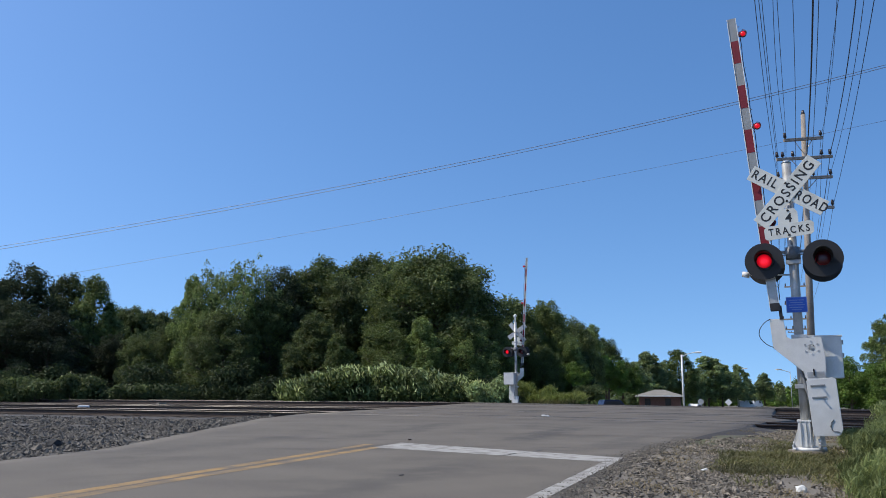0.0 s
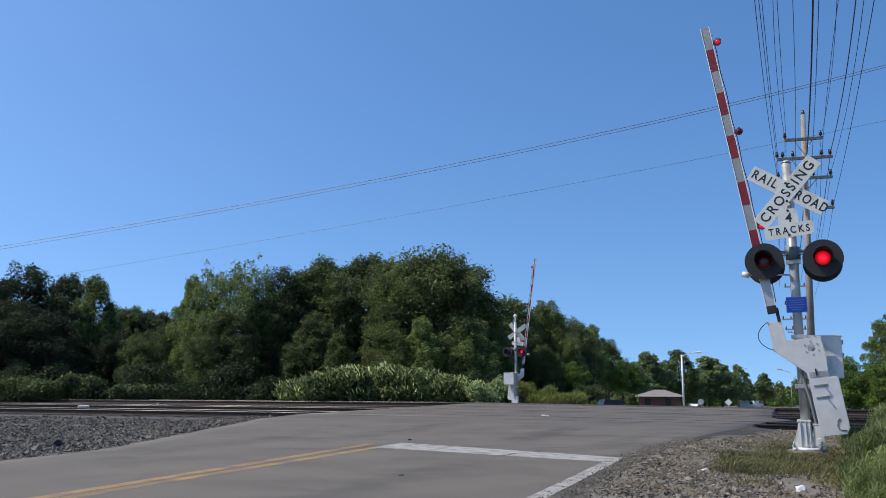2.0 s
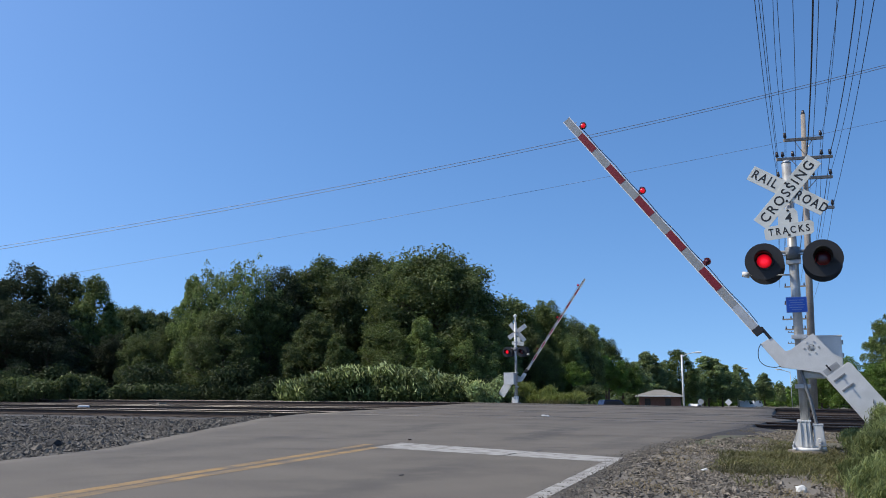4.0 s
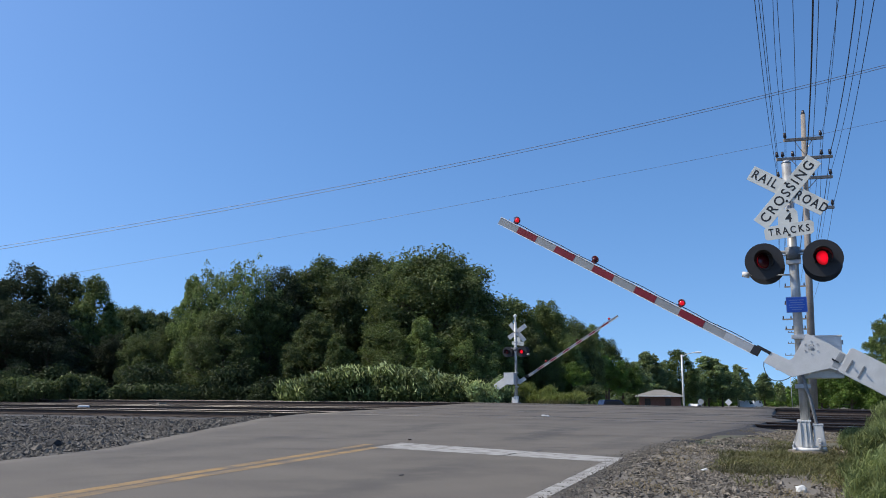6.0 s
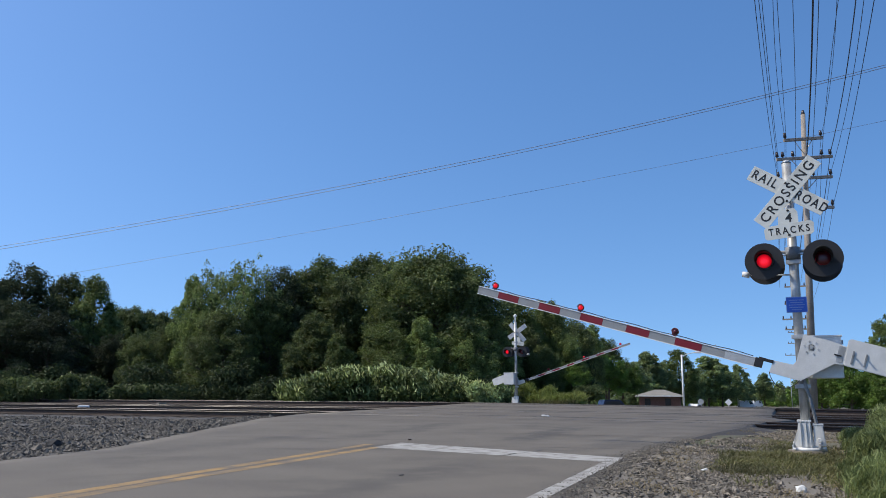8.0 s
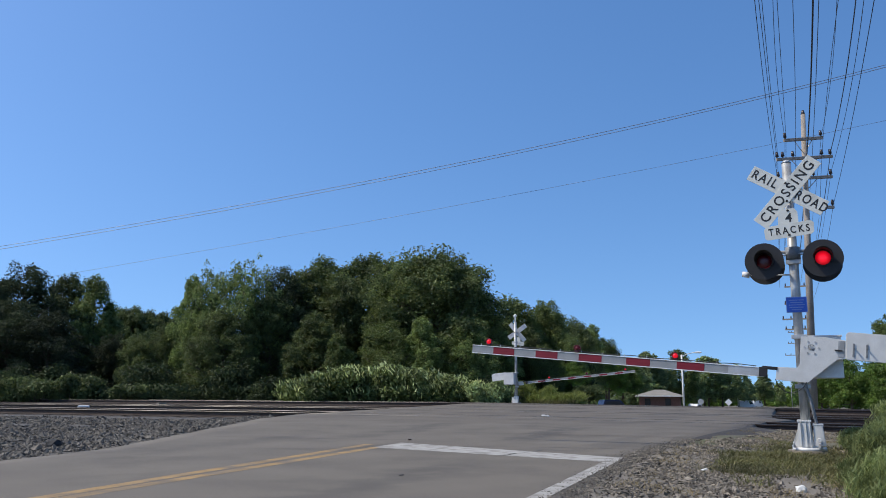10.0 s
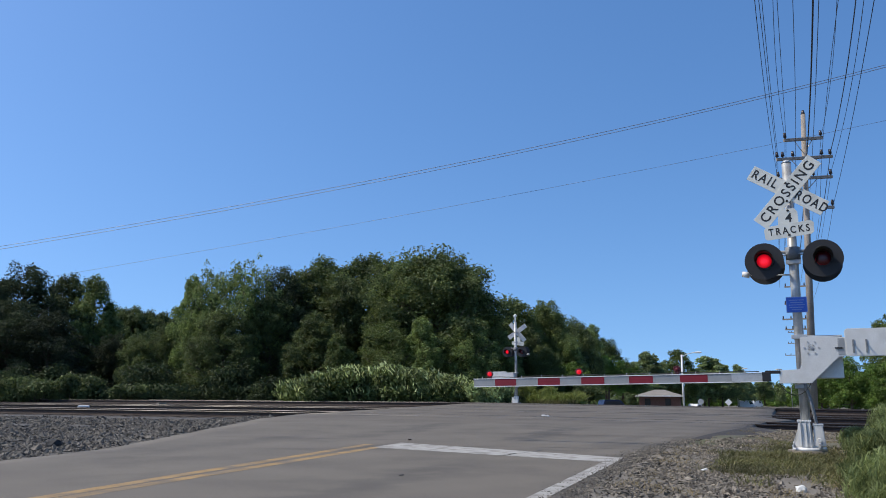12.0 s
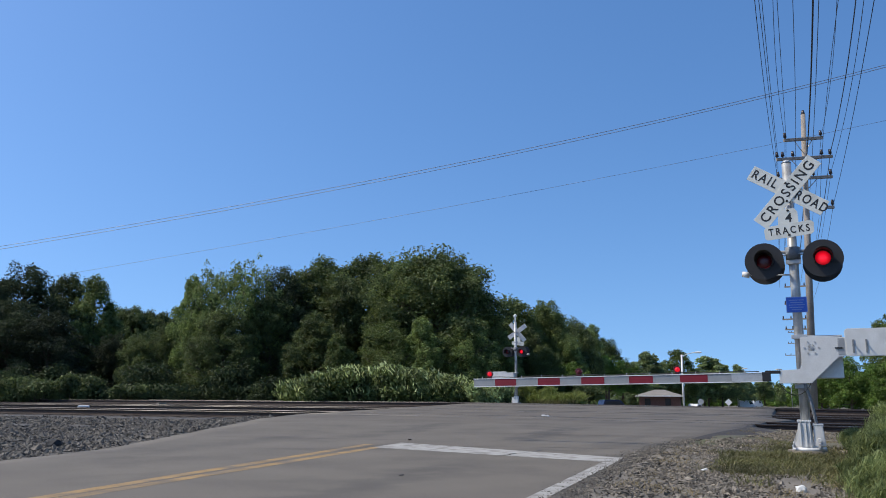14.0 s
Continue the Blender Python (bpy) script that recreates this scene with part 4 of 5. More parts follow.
DARKL = "tall dark green deciduous tree in the wood beyond the tracks"
MIDL = "green deciduous tree at the edge of the wood"
for k, x, top, dep, lab, turn, wd in [
    ("shadowed", 45, 466, 58, DARKL, 10, 1.1), ("tall", 126, 484, 62, DARKL, 40, 0.9), ("slim", 172, 486, 60, MIDL, 80, 1.0), ("shadowed", -40, 485, 57, DARKL, 200, 1.0),
    ("tall", 235, 542, 90, DARKL, 15, 1.2), ("tall", 262, 549, 92, DARKL, 45, 1.2), ("tall", 322, 556, 96, DARKL, 65, 1.2), ("tall", 205, 545, 91, DARKL, 5, 1.2), ("tall", 290, 552, 95, DARKL, 75, 1.2), ("shadowed", 205, 590, 58, DARKL, 120, 1.0), ("shadowed", 90, 550, 54, DARKL, 33, 1.2),
    ("airy", 376, 466, 56, MIDL, 0, 0.72), ("airy", 436, 449, 55, MIDL, 130, 0.8), ("slim", 342, 486, 56, MIDL, 30, 0.8), ("broad", 300, 572, 57, DARKL, 60, 0.9), ("shadowed", 500, 472, 58, DARKL, 220, 0.9),
    ("tall", 568, 456, 60, DARKL, 300, 1.2), ("tall", 655, 449, 62, DARKL, 20, 1.2), ("tall", 610, 490, 57, MIDL, 140, 1.0), ("broad", 775, 434, 56, DARKL, 70, 1.2),
    ("broad2", 710, 475, 58, DARKL, 240, 1.0), ("broad", 806, 464, 58, DARKL, 160, 0.9), ("broad", 400, 545, 53, MIDL, 260, 1.0), ("tall", 555, 552, 53, MIDL, 310, 1.3),
    ("slim", 600, 590, 50, MIDL, 190, 1.4), ("airy", 690, 560, 52, MIDL, 190, 1.3), ("slim", 745, 560, 51, MIDL, 15, 1.4), ("airy", 825, 570, 52, MIDL, 110, 1.2), ("slim", 912, 527, 62, MIDL, 70, 1.5), ("broad2", 965, 533, 64, MIDL, 180, 0.9),
    ("slim", 1045, 574, 104, MIDL, 260, 1.2), ("broad2", 890, 600, 56, DARKL, 50, 0.9), ("broad2", 960, 610, 58, MIDL, 0, 1.0), ("fresh", 1075, 628, 106, MIDL, 0, 1.0),
    ("fresh", 1010, 640, 60, MIDL, 90, 1.0)]:
    tree_at(k, x, top, dep, lab, turn, wd)
for k, x, top, dep, turn, wd in [("broad", 940, 552, 66, 20, 0.9), ("broad", 1018, 562, 72, 120, 0.9), ("broad2", 1000, 590, 62, 60, 0.9), ("broad2", 1070, 600, 112, 200, 1.0), ("broad", 930, 575, 60, 10, 0.8),
                                 ("fresh", 1100, 640, 108, 10, 1.2), ("fresh", 1040, 650, 104, 30, 1.2), ("broad2", 860, 560, 57, 15, 0.9), ("tall", 480, 520, 55, 66, 1.2), ("shadowed", 20, 530, 55, 99, 1.3),
                                 ("broad", 245, 590, 57, 10, 0.9), ("slim", 600, 478, 60, 12, 1.2), ("slim", 690, 458, 60, 50, 1.3), ("slim", 530, 478, 59, 50, 1.2), ("slim", 745, 452, 57, 70, 1.3), ("slim", 822, 470, 57, 20, 1.2)]:
    tree_at(k, x, top, dep, MIDL, turn, wd)
# far trees: their distance haze is painted as pale leaf colour
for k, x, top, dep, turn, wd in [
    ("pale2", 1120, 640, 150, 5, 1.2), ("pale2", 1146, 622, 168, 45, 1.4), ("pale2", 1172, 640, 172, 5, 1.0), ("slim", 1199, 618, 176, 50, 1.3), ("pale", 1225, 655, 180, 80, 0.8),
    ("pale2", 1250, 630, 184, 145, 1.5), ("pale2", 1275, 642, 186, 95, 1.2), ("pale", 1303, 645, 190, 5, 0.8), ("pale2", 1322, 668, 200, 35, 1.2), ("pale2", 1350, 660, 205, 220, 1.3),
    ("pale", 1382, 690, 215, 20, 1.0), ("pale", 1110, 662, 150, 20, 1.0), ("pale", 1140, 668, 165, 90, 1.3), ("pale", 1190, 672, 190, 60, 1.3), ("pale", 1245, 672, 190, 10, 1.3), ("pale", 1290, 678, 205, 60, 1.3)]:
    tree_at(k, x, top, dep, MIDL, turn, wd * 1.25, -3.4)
for k, x, top, dep, turn, wd in [("slim", 1555, 565, 44, 0, 1.0), ("tall", 1600, 540, 46, 90, 1.2), ("fresh", 1500, 630, 42, 30, 1.0), ("fresh", 1450, 655, 48, 200, 0.9), ("fresh", 1560, 640, 40, 110, 1.0), ("fresh", 1620, 630, 38, 10, 1.0)]:
    tree_at(k, x, top, dep, MIDL, turn, wd)


def shrub(name, label, cat, blobs, n, size, mat, m, seed, **kw):
    t = thing(name, label, cat, m)
    o = new("leaves", leaf_cloud("leaves", blobs, n, size, mat, seed, **kw))
    o.parent = t
    bm = bmesh.new()
    rng = random.Random(seed)
    for b in blobs:
        rod(bm, (b[0][0] * 0.7, b[0][1] * 0.7, -0.3), b[0], 0.03, 0.01, 5)
    part("stems", bm, BARK, t)
    return t


# broad flowering shrub by the far tracks
rng = np.random.default_rng(77)
bl = []
for i in range(30):
    a = i / 29
    hgt = 2.1 * math.sin(math.pi * min(1, 0.12 + a * 0.85)) ** 0.6
    for zz in (0.5, 1.0):
        bl.append(((-5.2 + 10.4 * a + rng.uniform(-0.2, 0.2), rng.uniform(-0.9, 0.9), hgt * zz * rng.uniform(0.65, 0.8)), (0.75, 0.75, 0.55)))
sx, sy = spot((690 - 784) / F, 43.5)
SHRUB_LEAF = leaf_material("shrub_leaf", (0.065, 0.105, 0.025), (0.23, 0.285, 0.085), 0.35)
broad_shrub = shrub("shrub", "broad light green shrub with pale flowering tips", "shrub", bl, 26000, 0.2, SHRUB_LEAF, pose(sx, sy, -0.3, 0, 0, 18), 9)
# upright cream sprays over the top of it
tips = []
for b in bl:
    for _ in range(60):
        d = rng.normal(size=3)
        d /= np.linalg.norm(d)
        d[2] = abs(d[2]) if rng.random() < 0.75 else d[2]
        tips.append(np.array(b[0]) + d * np.array(b[1]) * rng.uniform(0.95, 1.3))
tips = np.array(tips)
n = len(tips)
up = np.stack([rng.normal(-0.25, 0.35, n), rng.normal(-0.1, 0.35, n), rng.uniform(0.5, 1.0, n)], 1) * rng.uniform(0.14, 0.36, (n, 1))
a_ = rng.uniform(0, 3.14, n)
wide_ = np.stack([np.cos(a_), np.sin(a_), np.zeros(n)], 1) * rng.uniform(0.025, 0.06, (n, 1))
v = np.stack([tips - wide_ * 0.5, tips + wide_ * 0.5, tips + up * 0.6 + wide_, tips + up, tips + up * 0.6 - wide_], 1).reshape(-1, 3)
me = bpy.data.meshes.new("flower_sprays")
me.from_pydata(v.tolist(), [], (np.arange(n)[:, None] * 5 + [[0, 1, 2, 3, 4]]).tolist())
me.materials.append(LEAF_LIGHT)
o = new("flower_sprays", me)
o.parent = broad_shrub
tagged(o, "pale cream flowering tips")
for i, (x, top, dep, w) in enumerate([(65, 676, 47, 2.0), (148, 672, 48, 1.3), (248, 688, 47, 1.3), (872, 678, 42, 1.3), (960, 700, 44, 1.6), (1000, 702, 45, 1.2), (1040, 690, 56, 1.4)]):
    h = (690 - top) / F * dep + 1.2
    bl = [((rng.uniform(-w, w) * 0.7, rng.uniform(-0.6, 0.6), h * rng.uniform(0.35, 0.85)), (w * 0.35, w * 0.35, h * 0.25)) for _ in range(12)]
    sx, sy = spot((x - 784) / F, dep)
    shrub("shrub", "low fresh green shrub at the foot of the trees", "shrub", bl, 7500, 0.15, LEAF_DARK if x < 300 or x > 900 else LEAF_PALE, pose(sx, sy, -0.4, 0, 0, 20), 40 + i)


# ---- utility pole and wires ----
def ray_at(x, y, depth):
    c, s = math.cos(radians(9.768)), math.sin(radians(9.768))
    d = 441 - y
    fw, up = c - d / F * s, s + d / F * c
    u = (x - 784) / F
    k = depth / fw
    X, Y = u * k * RT[0] - depth * RT[1], u * k * RT[1] + depth * RT[0]
    return Vector((X, Y, EYE + up * k))


PD = 37.0
POLE_TOP = ray_at(1421, 203, PD)
POLE_FOOT = ray_at(1437, 640, PD)
POLE_FOOT = POLE_TOP + (POLE_FOOT - POLE_TOP) * ((POLE_TOP.z + 0.4) / (POLE_TOP.z - POLE_FOOT.z))
pole = thing("utility_pole", "weathered wooden utility pole with four crossarms", "utility pole", Matrix.Translation(POLE_FOOT), "utility poles")
bm = bmesh.new()
rod(bm, (0, 0, 0), POLE_TOP - POLE_FOOT, 0.19, 0.105, 16)
part("pole", bm, POLE_WOOD, pole)
bm = bmesh.new()
rod(bm, POLE_TOP - POLE_FOOT - Vector((0, 0, 0.02)), POLE_TOP - POLE_FOOT + Vector((0, 0, 0.2)), 0.1, 0.06, 10)
part("top_insulator", bm, INSULATOR, pole, "dark insulator on the pole top")
for (xa, ya), (xb, yb), pins in [((1387, 249), (1456, 244), (1390, 1453)), ((1374, 283), (1473, 277), (1376, 1386, 1404, 1455, 1470)), ((1376, 318), (1473, 313), (1378, 1400, 1440, 1471)), ((1450, 367), (1476, 367), (1452, 1474))]:
    a, b = ray_at(xa, ya, PD - 0.2) - POLE_FOOT, ray_at(xb, yb, PD - 0.2) - POLE_FOOT
    bm = bmesh.new()
    q = (b - a).to_track_quat("X", "Z").to_matrix().to_4x4()
    box(bm, 0, (b - a).length, -0.06, 0.06, -0.07, 0.07, 0, 0.01)
    arm_ob = part("crossarm", bm, POLE_WOOD, pole, "", Matrix.Translation(a) @ q)
    for px_ in pins:
        f = (px_ - xa) / (xb - xa)
        p = Vector((f * (b - a).length, 0, 0))
        bm = bmesh.new()
        rod(bm, p + Vector((0, 0, 0.05)), p + Vector((0, 0, 0.16)), 0.03, 0.03, 8)
        rod(bm, p + Vector((0, 0, 0.14)), p + Vector((0, 0, 0.36)), 0.08, 0.06, 10)
        part("insulator", bm, INSULATOR, arm_ob)
    mid = (ray_at(1423, ya + 24, PD) - POLE_FOOT)
    if xb - xa > 40:
        for e in (0.25, 0.75):
            s_ = a + (b - a) * e
            bm = bmesh.new()
            rod(bm, s_, mid, 0.02, 0.02, 6)
            part("brace", bm, GALV, pole)

def far_pole(x, top, depth, arms, label):
    p = ray_at(x, top, depth)
    g = float(ground_z(p.x, p.y)) - 0.3
    t = thing("utility_pole", label, "utility pole", pose(p.x, p.y, g, 0, 0, YAW), "utility poles")
    h = p.z - g
    bm = bmesh.new()
    rod(bm, (0, 0, 0), (0, 0, h), 0.17, 0.11, 12)
    part("pole", bm, POLE_WOOD, t)
    for dz, a, b in arms:
        bm = bmesh.new()
        box(bm, a, b, -0.06, 0.06, h - dz - 0.07, h - dz + 0.07, 0, 0.01)
        c_ = part("crossarm", bm, POLE_WOOD, t)
        for e in (a + 0.1, a * 0.5, b * 0.5, b - 0.1):
            bm = bmesh.new()
            rod(bm, (e, 0, h - dz + 0.05), (e, 0, h - dz + 0.34), 0.07, 0.05, 8)
            part("insulator", bm, INSULATOR, c_)


far_pole(1411, 500, 78, ((0.4, -1.2, 1.2), (2.1, -1.3, 1.3), (3.6, -1.6, 1.0), (4.6, -1.4, 0.8)), "weathered wooden utility pole farther along the road")
far_pole(1407, 585, 150, ((0.4, -1.2, 1.2), (2.4, -1.4, 1.2), (4.6, -2.0, 0.8)), "weathered wooden utility pole far along the road")

# overhead wires along the road: from the pole over the camera, and on to the next pole
wires = thing("overhead_wires", "dark overhead utility wires strung along the road", "wires", pose(0, 0, 0))
for (xp, yp), x2, x1, x0, rad in [
        ((1375, 308), 1357.5, 1347, 1335, 0.0095), ((1374, 273), 1365, 1353, 1343, 0.0095), ((1376, 272), 1367.5, 1358, 1348, 0.0095), ((1389, 240), 1380, 1374, 1367, 0.0095),
        ((1391, 240), 1387.5, 1382, 1375, 0.0095), ((1408, 276), 1408, 1406, 1403, 0.0095), ((1426, 300), 1433, 1436, 1439, 0.024), ((1434, 330), 1441.5, 1446, 1449, 0.0095),
        ((1454, 236), 1463, 1474, 1481.5, 0.009), ((1452, 362), 1460, 1473, 1482.5, 0.007), ((1470, 268), 1486.5, 1501.5, 1515, 0.017), ((1471, 303), 1497, 1517, 1528, 0.0095), ((1475, 362), 1511.5, 1530, 1547, 0.0095)]:
    a = ray_at(xp, yp, PD - 0.2)
    pts = [a]
    for x_, y_, dip in ((x2, 195, 0.12), (x1, 100, 0.3), (x0, 0, 0.42)):
        p = ray_at(x_, y_, 20.0)
        if y_ < yp - 30:
            pts.append(ray_at(x_, y_, 20.0 * (a.z - EYE - dip) / (p.z - EYE)))
    P = np.array(pts)
    run = np.concatenate([[0], np.cumsum(np.linalg.norm(np.diff(P, axis=0), axis=1))])
    fit_ = [np.polyfit(run, P[:, k], 2) for k in range(3)]
    pts = [Vector([np.polyval(q, t) for q in fit_]) for t in np.linspace(0, run[-1], 18)]
    pts.append(pts[-1] + (pts[-1] - pts[-2]) * 24)
    wire_mesh("wire", pts, rad, WIRE, wires)
    c = a + Vector((0.6, 34, -1.6))
    pts = [a + (c - a) * (i / 12) + Vector((0, 0, -0.7 * 4 * (i / 12) * (1 - i / 12))) for i in range(13)]
    wire_mesh("wire", pts, rad * 0.9, WIRE, wires)

lines = thing("transmission_lines", "thin grey transmission lines across the sky", "wires", pose(0, 0, 0))
for (p0, p1, p2), rad in [(((-60, 451), (784, 299), (1640, 100)), 0.03), (((-60, 446), (784, 294), (1640, 96)), 0.03), (((60, 495), (850, 356), (1640, 198)), 0.017)]:
    a, b, c = ray_at(*p0, 110), ray_at(*p1, 92), ray_at(*p2, 78)
    pts = []
    for i in range(41):
        t = i / 40
        pts.append(a * (2 * (t - 0.5) * (t - 1)) + b * (-4 * t * (t - 1)) + c * (2 * t * (t - 0.5)))
    wire_mesh("wire", pts, rad, FAR_WIRE, lines)


# ---- understorey and far woods ----
def belt(name, label, x0, x1, top, depth, ground, n, size, mat, seed, thick=3.0, vary=(-16, 26)):
    """A run of undergrowth: lumps along a line across the view."""
    rg = np.random.default_rng(seed)
    bl_ = []
    steps = int((x1 - x0) / F * depth / 1.1)
    for i in range(steps):
        x = x0 + (x1 - x0) * (i + 0.5) / steps
        p = ray_at(x, top + rg.uniform(*vary), depth + rg.uniform(-thick / 2, thick / 2))
        hgt = p.z - ground
        for zz in (0.3, 0.7):
            w_ = rg.uniform(0.8, 1.5)
            bl_.append(((p.x + rg.uniform(-0.6, 0.6), p.y, ground + hgt * zz), (w_, w_, hgt * 0.32)))
    ob = new(name, leaf_cloud(name, bl_, n, size, mat, seed))
    return tagged(ob, label, "undergrowth", kind="stuff")


# undergrowth and wood_edge have the wood's shade in their leaf colour
belt("undergrowth", "undergrowth filling the wood beyond the tracks, shade put into its leaf colour", -80, 1040, 625, 63, -0.5, 60000, 0.34, LEAF_SHADE, 301)
belt("far_woods", "distant green woods beyond the road", 1040, 1440, 688, 235, -4.8, 26000, 0.7, LEAF_MID, 302, 12.0)
belt("hedge", "green bushes beside the far road", 1060, 1400, 694, 222, -4.6, 18000, 0.55, LEAF_FRESH, 303, 6.0)
belt("right_undergrowth", "green undergrowth beyond the tracks by the road", 1430, 1700, 668, 50, -0.4, 16000, 0.3, LEAF_FRESH, 304)
belt("wood_edge", "green undergrowth along the tracks, shade put into its leaf colour", -80, 880, 684, 50, -0.4, 42000, 0.19, LEAF_SHADE, 305, 5.0, (-40, 26))


# ---- loose stones and grass ----
def stones(name, label, pts, size, mat, seed, cat="gravel"):
    rg = np.random.default_rng(seed)
    n = len(pts)
    base = np.array([[1, 0, 0], [-1, 0, 0], [0, 1, 0], [0, -1, 0], [0, 0, 0.55], [0, 0, -0.55]], float)
    s_ = size * np.exp(rg.normal(0, 0.35, n))[:, None, None] * rg.uniform(0.6, 1.3, (n, 1, 3))
    v = (base[None] + rg.normal(0, 0.34, (n, 6, 3))) * s_ * 0.5
    a = rg.uniform(0, 6.28, n)
    c, s2 = np.cos(a), np.sin(a)
    x, y = v[..., 0] * c[:, None] - v[..., 1] * s2[:, None], v[..., 0] * s2[:, None] + v[..., 1] * c[:, None]
    v = np.stack([x, y, v[..., 2]], 2) + pts[:, None, :]
    tri = np.array([[0, 2, 4], [2, 1, 4], [1, 3, 4], [3, 0, 4], [2, 0, 5], [1, 2, 5], [3, 1, 5], [0, 3, 5]])
    f = (np.arange(n)[:, None, None] * 6 + tri[None]).reshape(-1, 3)
    me = bpy.data.meshes.new(name)
    me.from_pydata(v.reshape(-1, 3).tolist(), [], f.tolist())
    me.materials.append(mat)
    return tagged(new(name, me), label, cat, kind="stuff")


def field(n, x0, x1, y0, y1, keep, seed, lift=0.0):
    rg = np.random.default_rng(seed)
    x, y = rg.uniform(x0, x1, n), rg.uniform(y0, y1, n)
    k = keep(x, y, rg.random(n))
    x, y = x[k], y[k]
    return np.stack([x, y, ground_z(x, y) + lift], 1)


def patchy(x, y):
    return np.array([noise.noise((float(p) * 1.6, float(q) * 1.3, 5)) for p, q in zip(x, y)])


# bare dark strip by the near rail stands for tie ends and rail shade
stones("ballast_stones", "grey crushed stone ballast sloping from the tracks to the road",
       field(115000, -34, -8, 6, 20.2, lambda x, y, r: (y < 18.9 + 0.8 * r) & (x < edge_x(LEFT_EDGE, y) - 0.02 - 0.25 * r) & (x > -y * 1.55 - 1.0), 11, 0.006), 0.052, STONE, 12)
stones("track_ballast", "grey crushed stone ballast round the rails",
       field(45000, -45, 8, 19.6, 25.0, lambda x, y, r: ((y > 21.2) | (x > -5)) & ((x < edge_x(LEFT_EDGE, y) - 0.1) & (x > -y * 1.5)) | (x > edge_x(RIGHT_EDGE, y) + 0.1), 13, 0.004), 0.06, DARK_STONE, 14)
stones("shoulder_gravel", "pale loose gravel on the road shoulder",
       field(70000, -1.7, 2.2, 4.5, 19.0, lambda x, y, r: (x > edge_x(RIGHT_EDGE, y) + 0.02 + 0.3 * r * r + np.where(y > 13, lip_width(y) - 0.3, 0)) & (x < 0.12 * y + 0.3) & (patchy(x, y) > -0.3 + 0.5 * (r - 0.5)), 15, 0.005), 0.028, PALE_STONE, 16)
def grit_spill(n, seed):
    """Fine grit washed from the shoulder onto the edge of the road."""
    rg = np.random.default_rng(seed)
    y = rg.uniform(5, 14, n)
    x = edge_x(RIGHT_EDGE, y) + 0.06 - np.abs(rg.normal(0, 0.16, n))
    return np.stack([x, y, road_z(y, x) + 0.002], 1)


stones("road_edge_grit", "fine pale grit spilled over the edge of the asphalt", grit_spill(6000, 19), 0.012, PALE_STONE, 20)
stones("shoulder_pebbles", "larger pale stones on the road shoulder",
       field(260, -1.6, 1.2, 4.5, 13.5, lambda x, y, r: (x > edge_x(RIGHT_EDGE, y) + 0.15), 17, 0.006), 0.042, PALE_STONE, 18)


def grass(name, label, pts, h, w, mat, seed, lean=0.35):
    rg = np.random.default_rng(seed)
    n = len(pts)
    a = rg.uniform(0, 6.28, n)
    hh = h * rg.uniform(0.45, 1.25, n)
    side = np.stack([np.cos(a), np.sin(a), np.zeros(n)], 1) * (w * rg.uniform(0.6, 1.3, n))[:, None]
    b = rg.uniform(0, 6.28, n)
    ln_ = np.stack([np.cos(b), np.sin(b), np.zeros(n)], 1) * (hh * lean * rg.uniform(0.2, 1.6, n))[:, None]
    up = np.stack([np.zeros(n), np.zeros(n), hh], 1)
    v = np.stack([pts - side, pts + side, pts + up * 0.6 + ln_ * 0.35 + side * 0.7, pts + up * 0.6 + ln_ * 0.35 - side * 0.7, pts + up * 0.95 + ln_], 1).reshape(-1, 3)
    i = np.arange(n)[:, None] * 5
    f3 = (i + [[3, 2, 4]]).tolist()
    f4 = (i + [[0, 1, 2, 3]]).tolist()
    me = bpy.data.meshes.new(name)
    me.from_pydata(v.tolist(), [], f4 + f3)
    me.materials.append(mat)
    return tagged(new(name, me), label, "grass", kind="stuff")


def weed_patch(x, y):
    """Where the weeds stand on the shoulder: round the signal and along the mound."""
    e = 1.3 - np.hypot((x - 0.55) / 1.05, (y - 11.0) / 2.6)
    return np.maximum(e, 0.9 - np.abs(x - 0.09 * y - 0.25) / 0.6) + 0.6 * patchy(x, y)


grass("short_grass", "short olive weeds on the shoulder round the signal",
      field(120000, -1.2, 2.6, 6.6, 19, lambda x, y, r: (x > edge_x(RIGHT_EDGE, y) + 0.3) & (x < 0.16 * y + 0.4) & (weed_patch(x, y) > 0.12 + 0.8 * r), 21), 0.075, 0.005, WEED_MAT, 22, 1.2)
grass("dry_grass", "dry tan grass on the gravel shoulder",
      field(26000, -1.3, 2.4, 7.0, 18.5, lambda x, y, r: (x > edge_x(RIGHT_EDGE, y) + 0.1) & (x < 0.16 * y + 0.4) & (patchy(x + 7, y) > 0.12 + 0.4 * (r - 0.5)), 23), 0.035, 0.003, GRASS_DRY, 24, 1.2)
grass("tall_grass", "tall green roadside grass leaning in the wind",
      field(60000, 0.7, 3.2, 5.5, 15.5, lambda x, y, r: (x > 0.09 * y + 0.1 + 0.25 * r) & (x < 0.16 * y + 0.6), 25), 0.2, 0.005, GRASS_MAT, 26, 0.7)
WEEDS = []
LEAF_OLIVE = leaf_material("leaf_olive", (0.1, 0.135, 0.042), (0.35, 0.39, 0.16), 0.38)
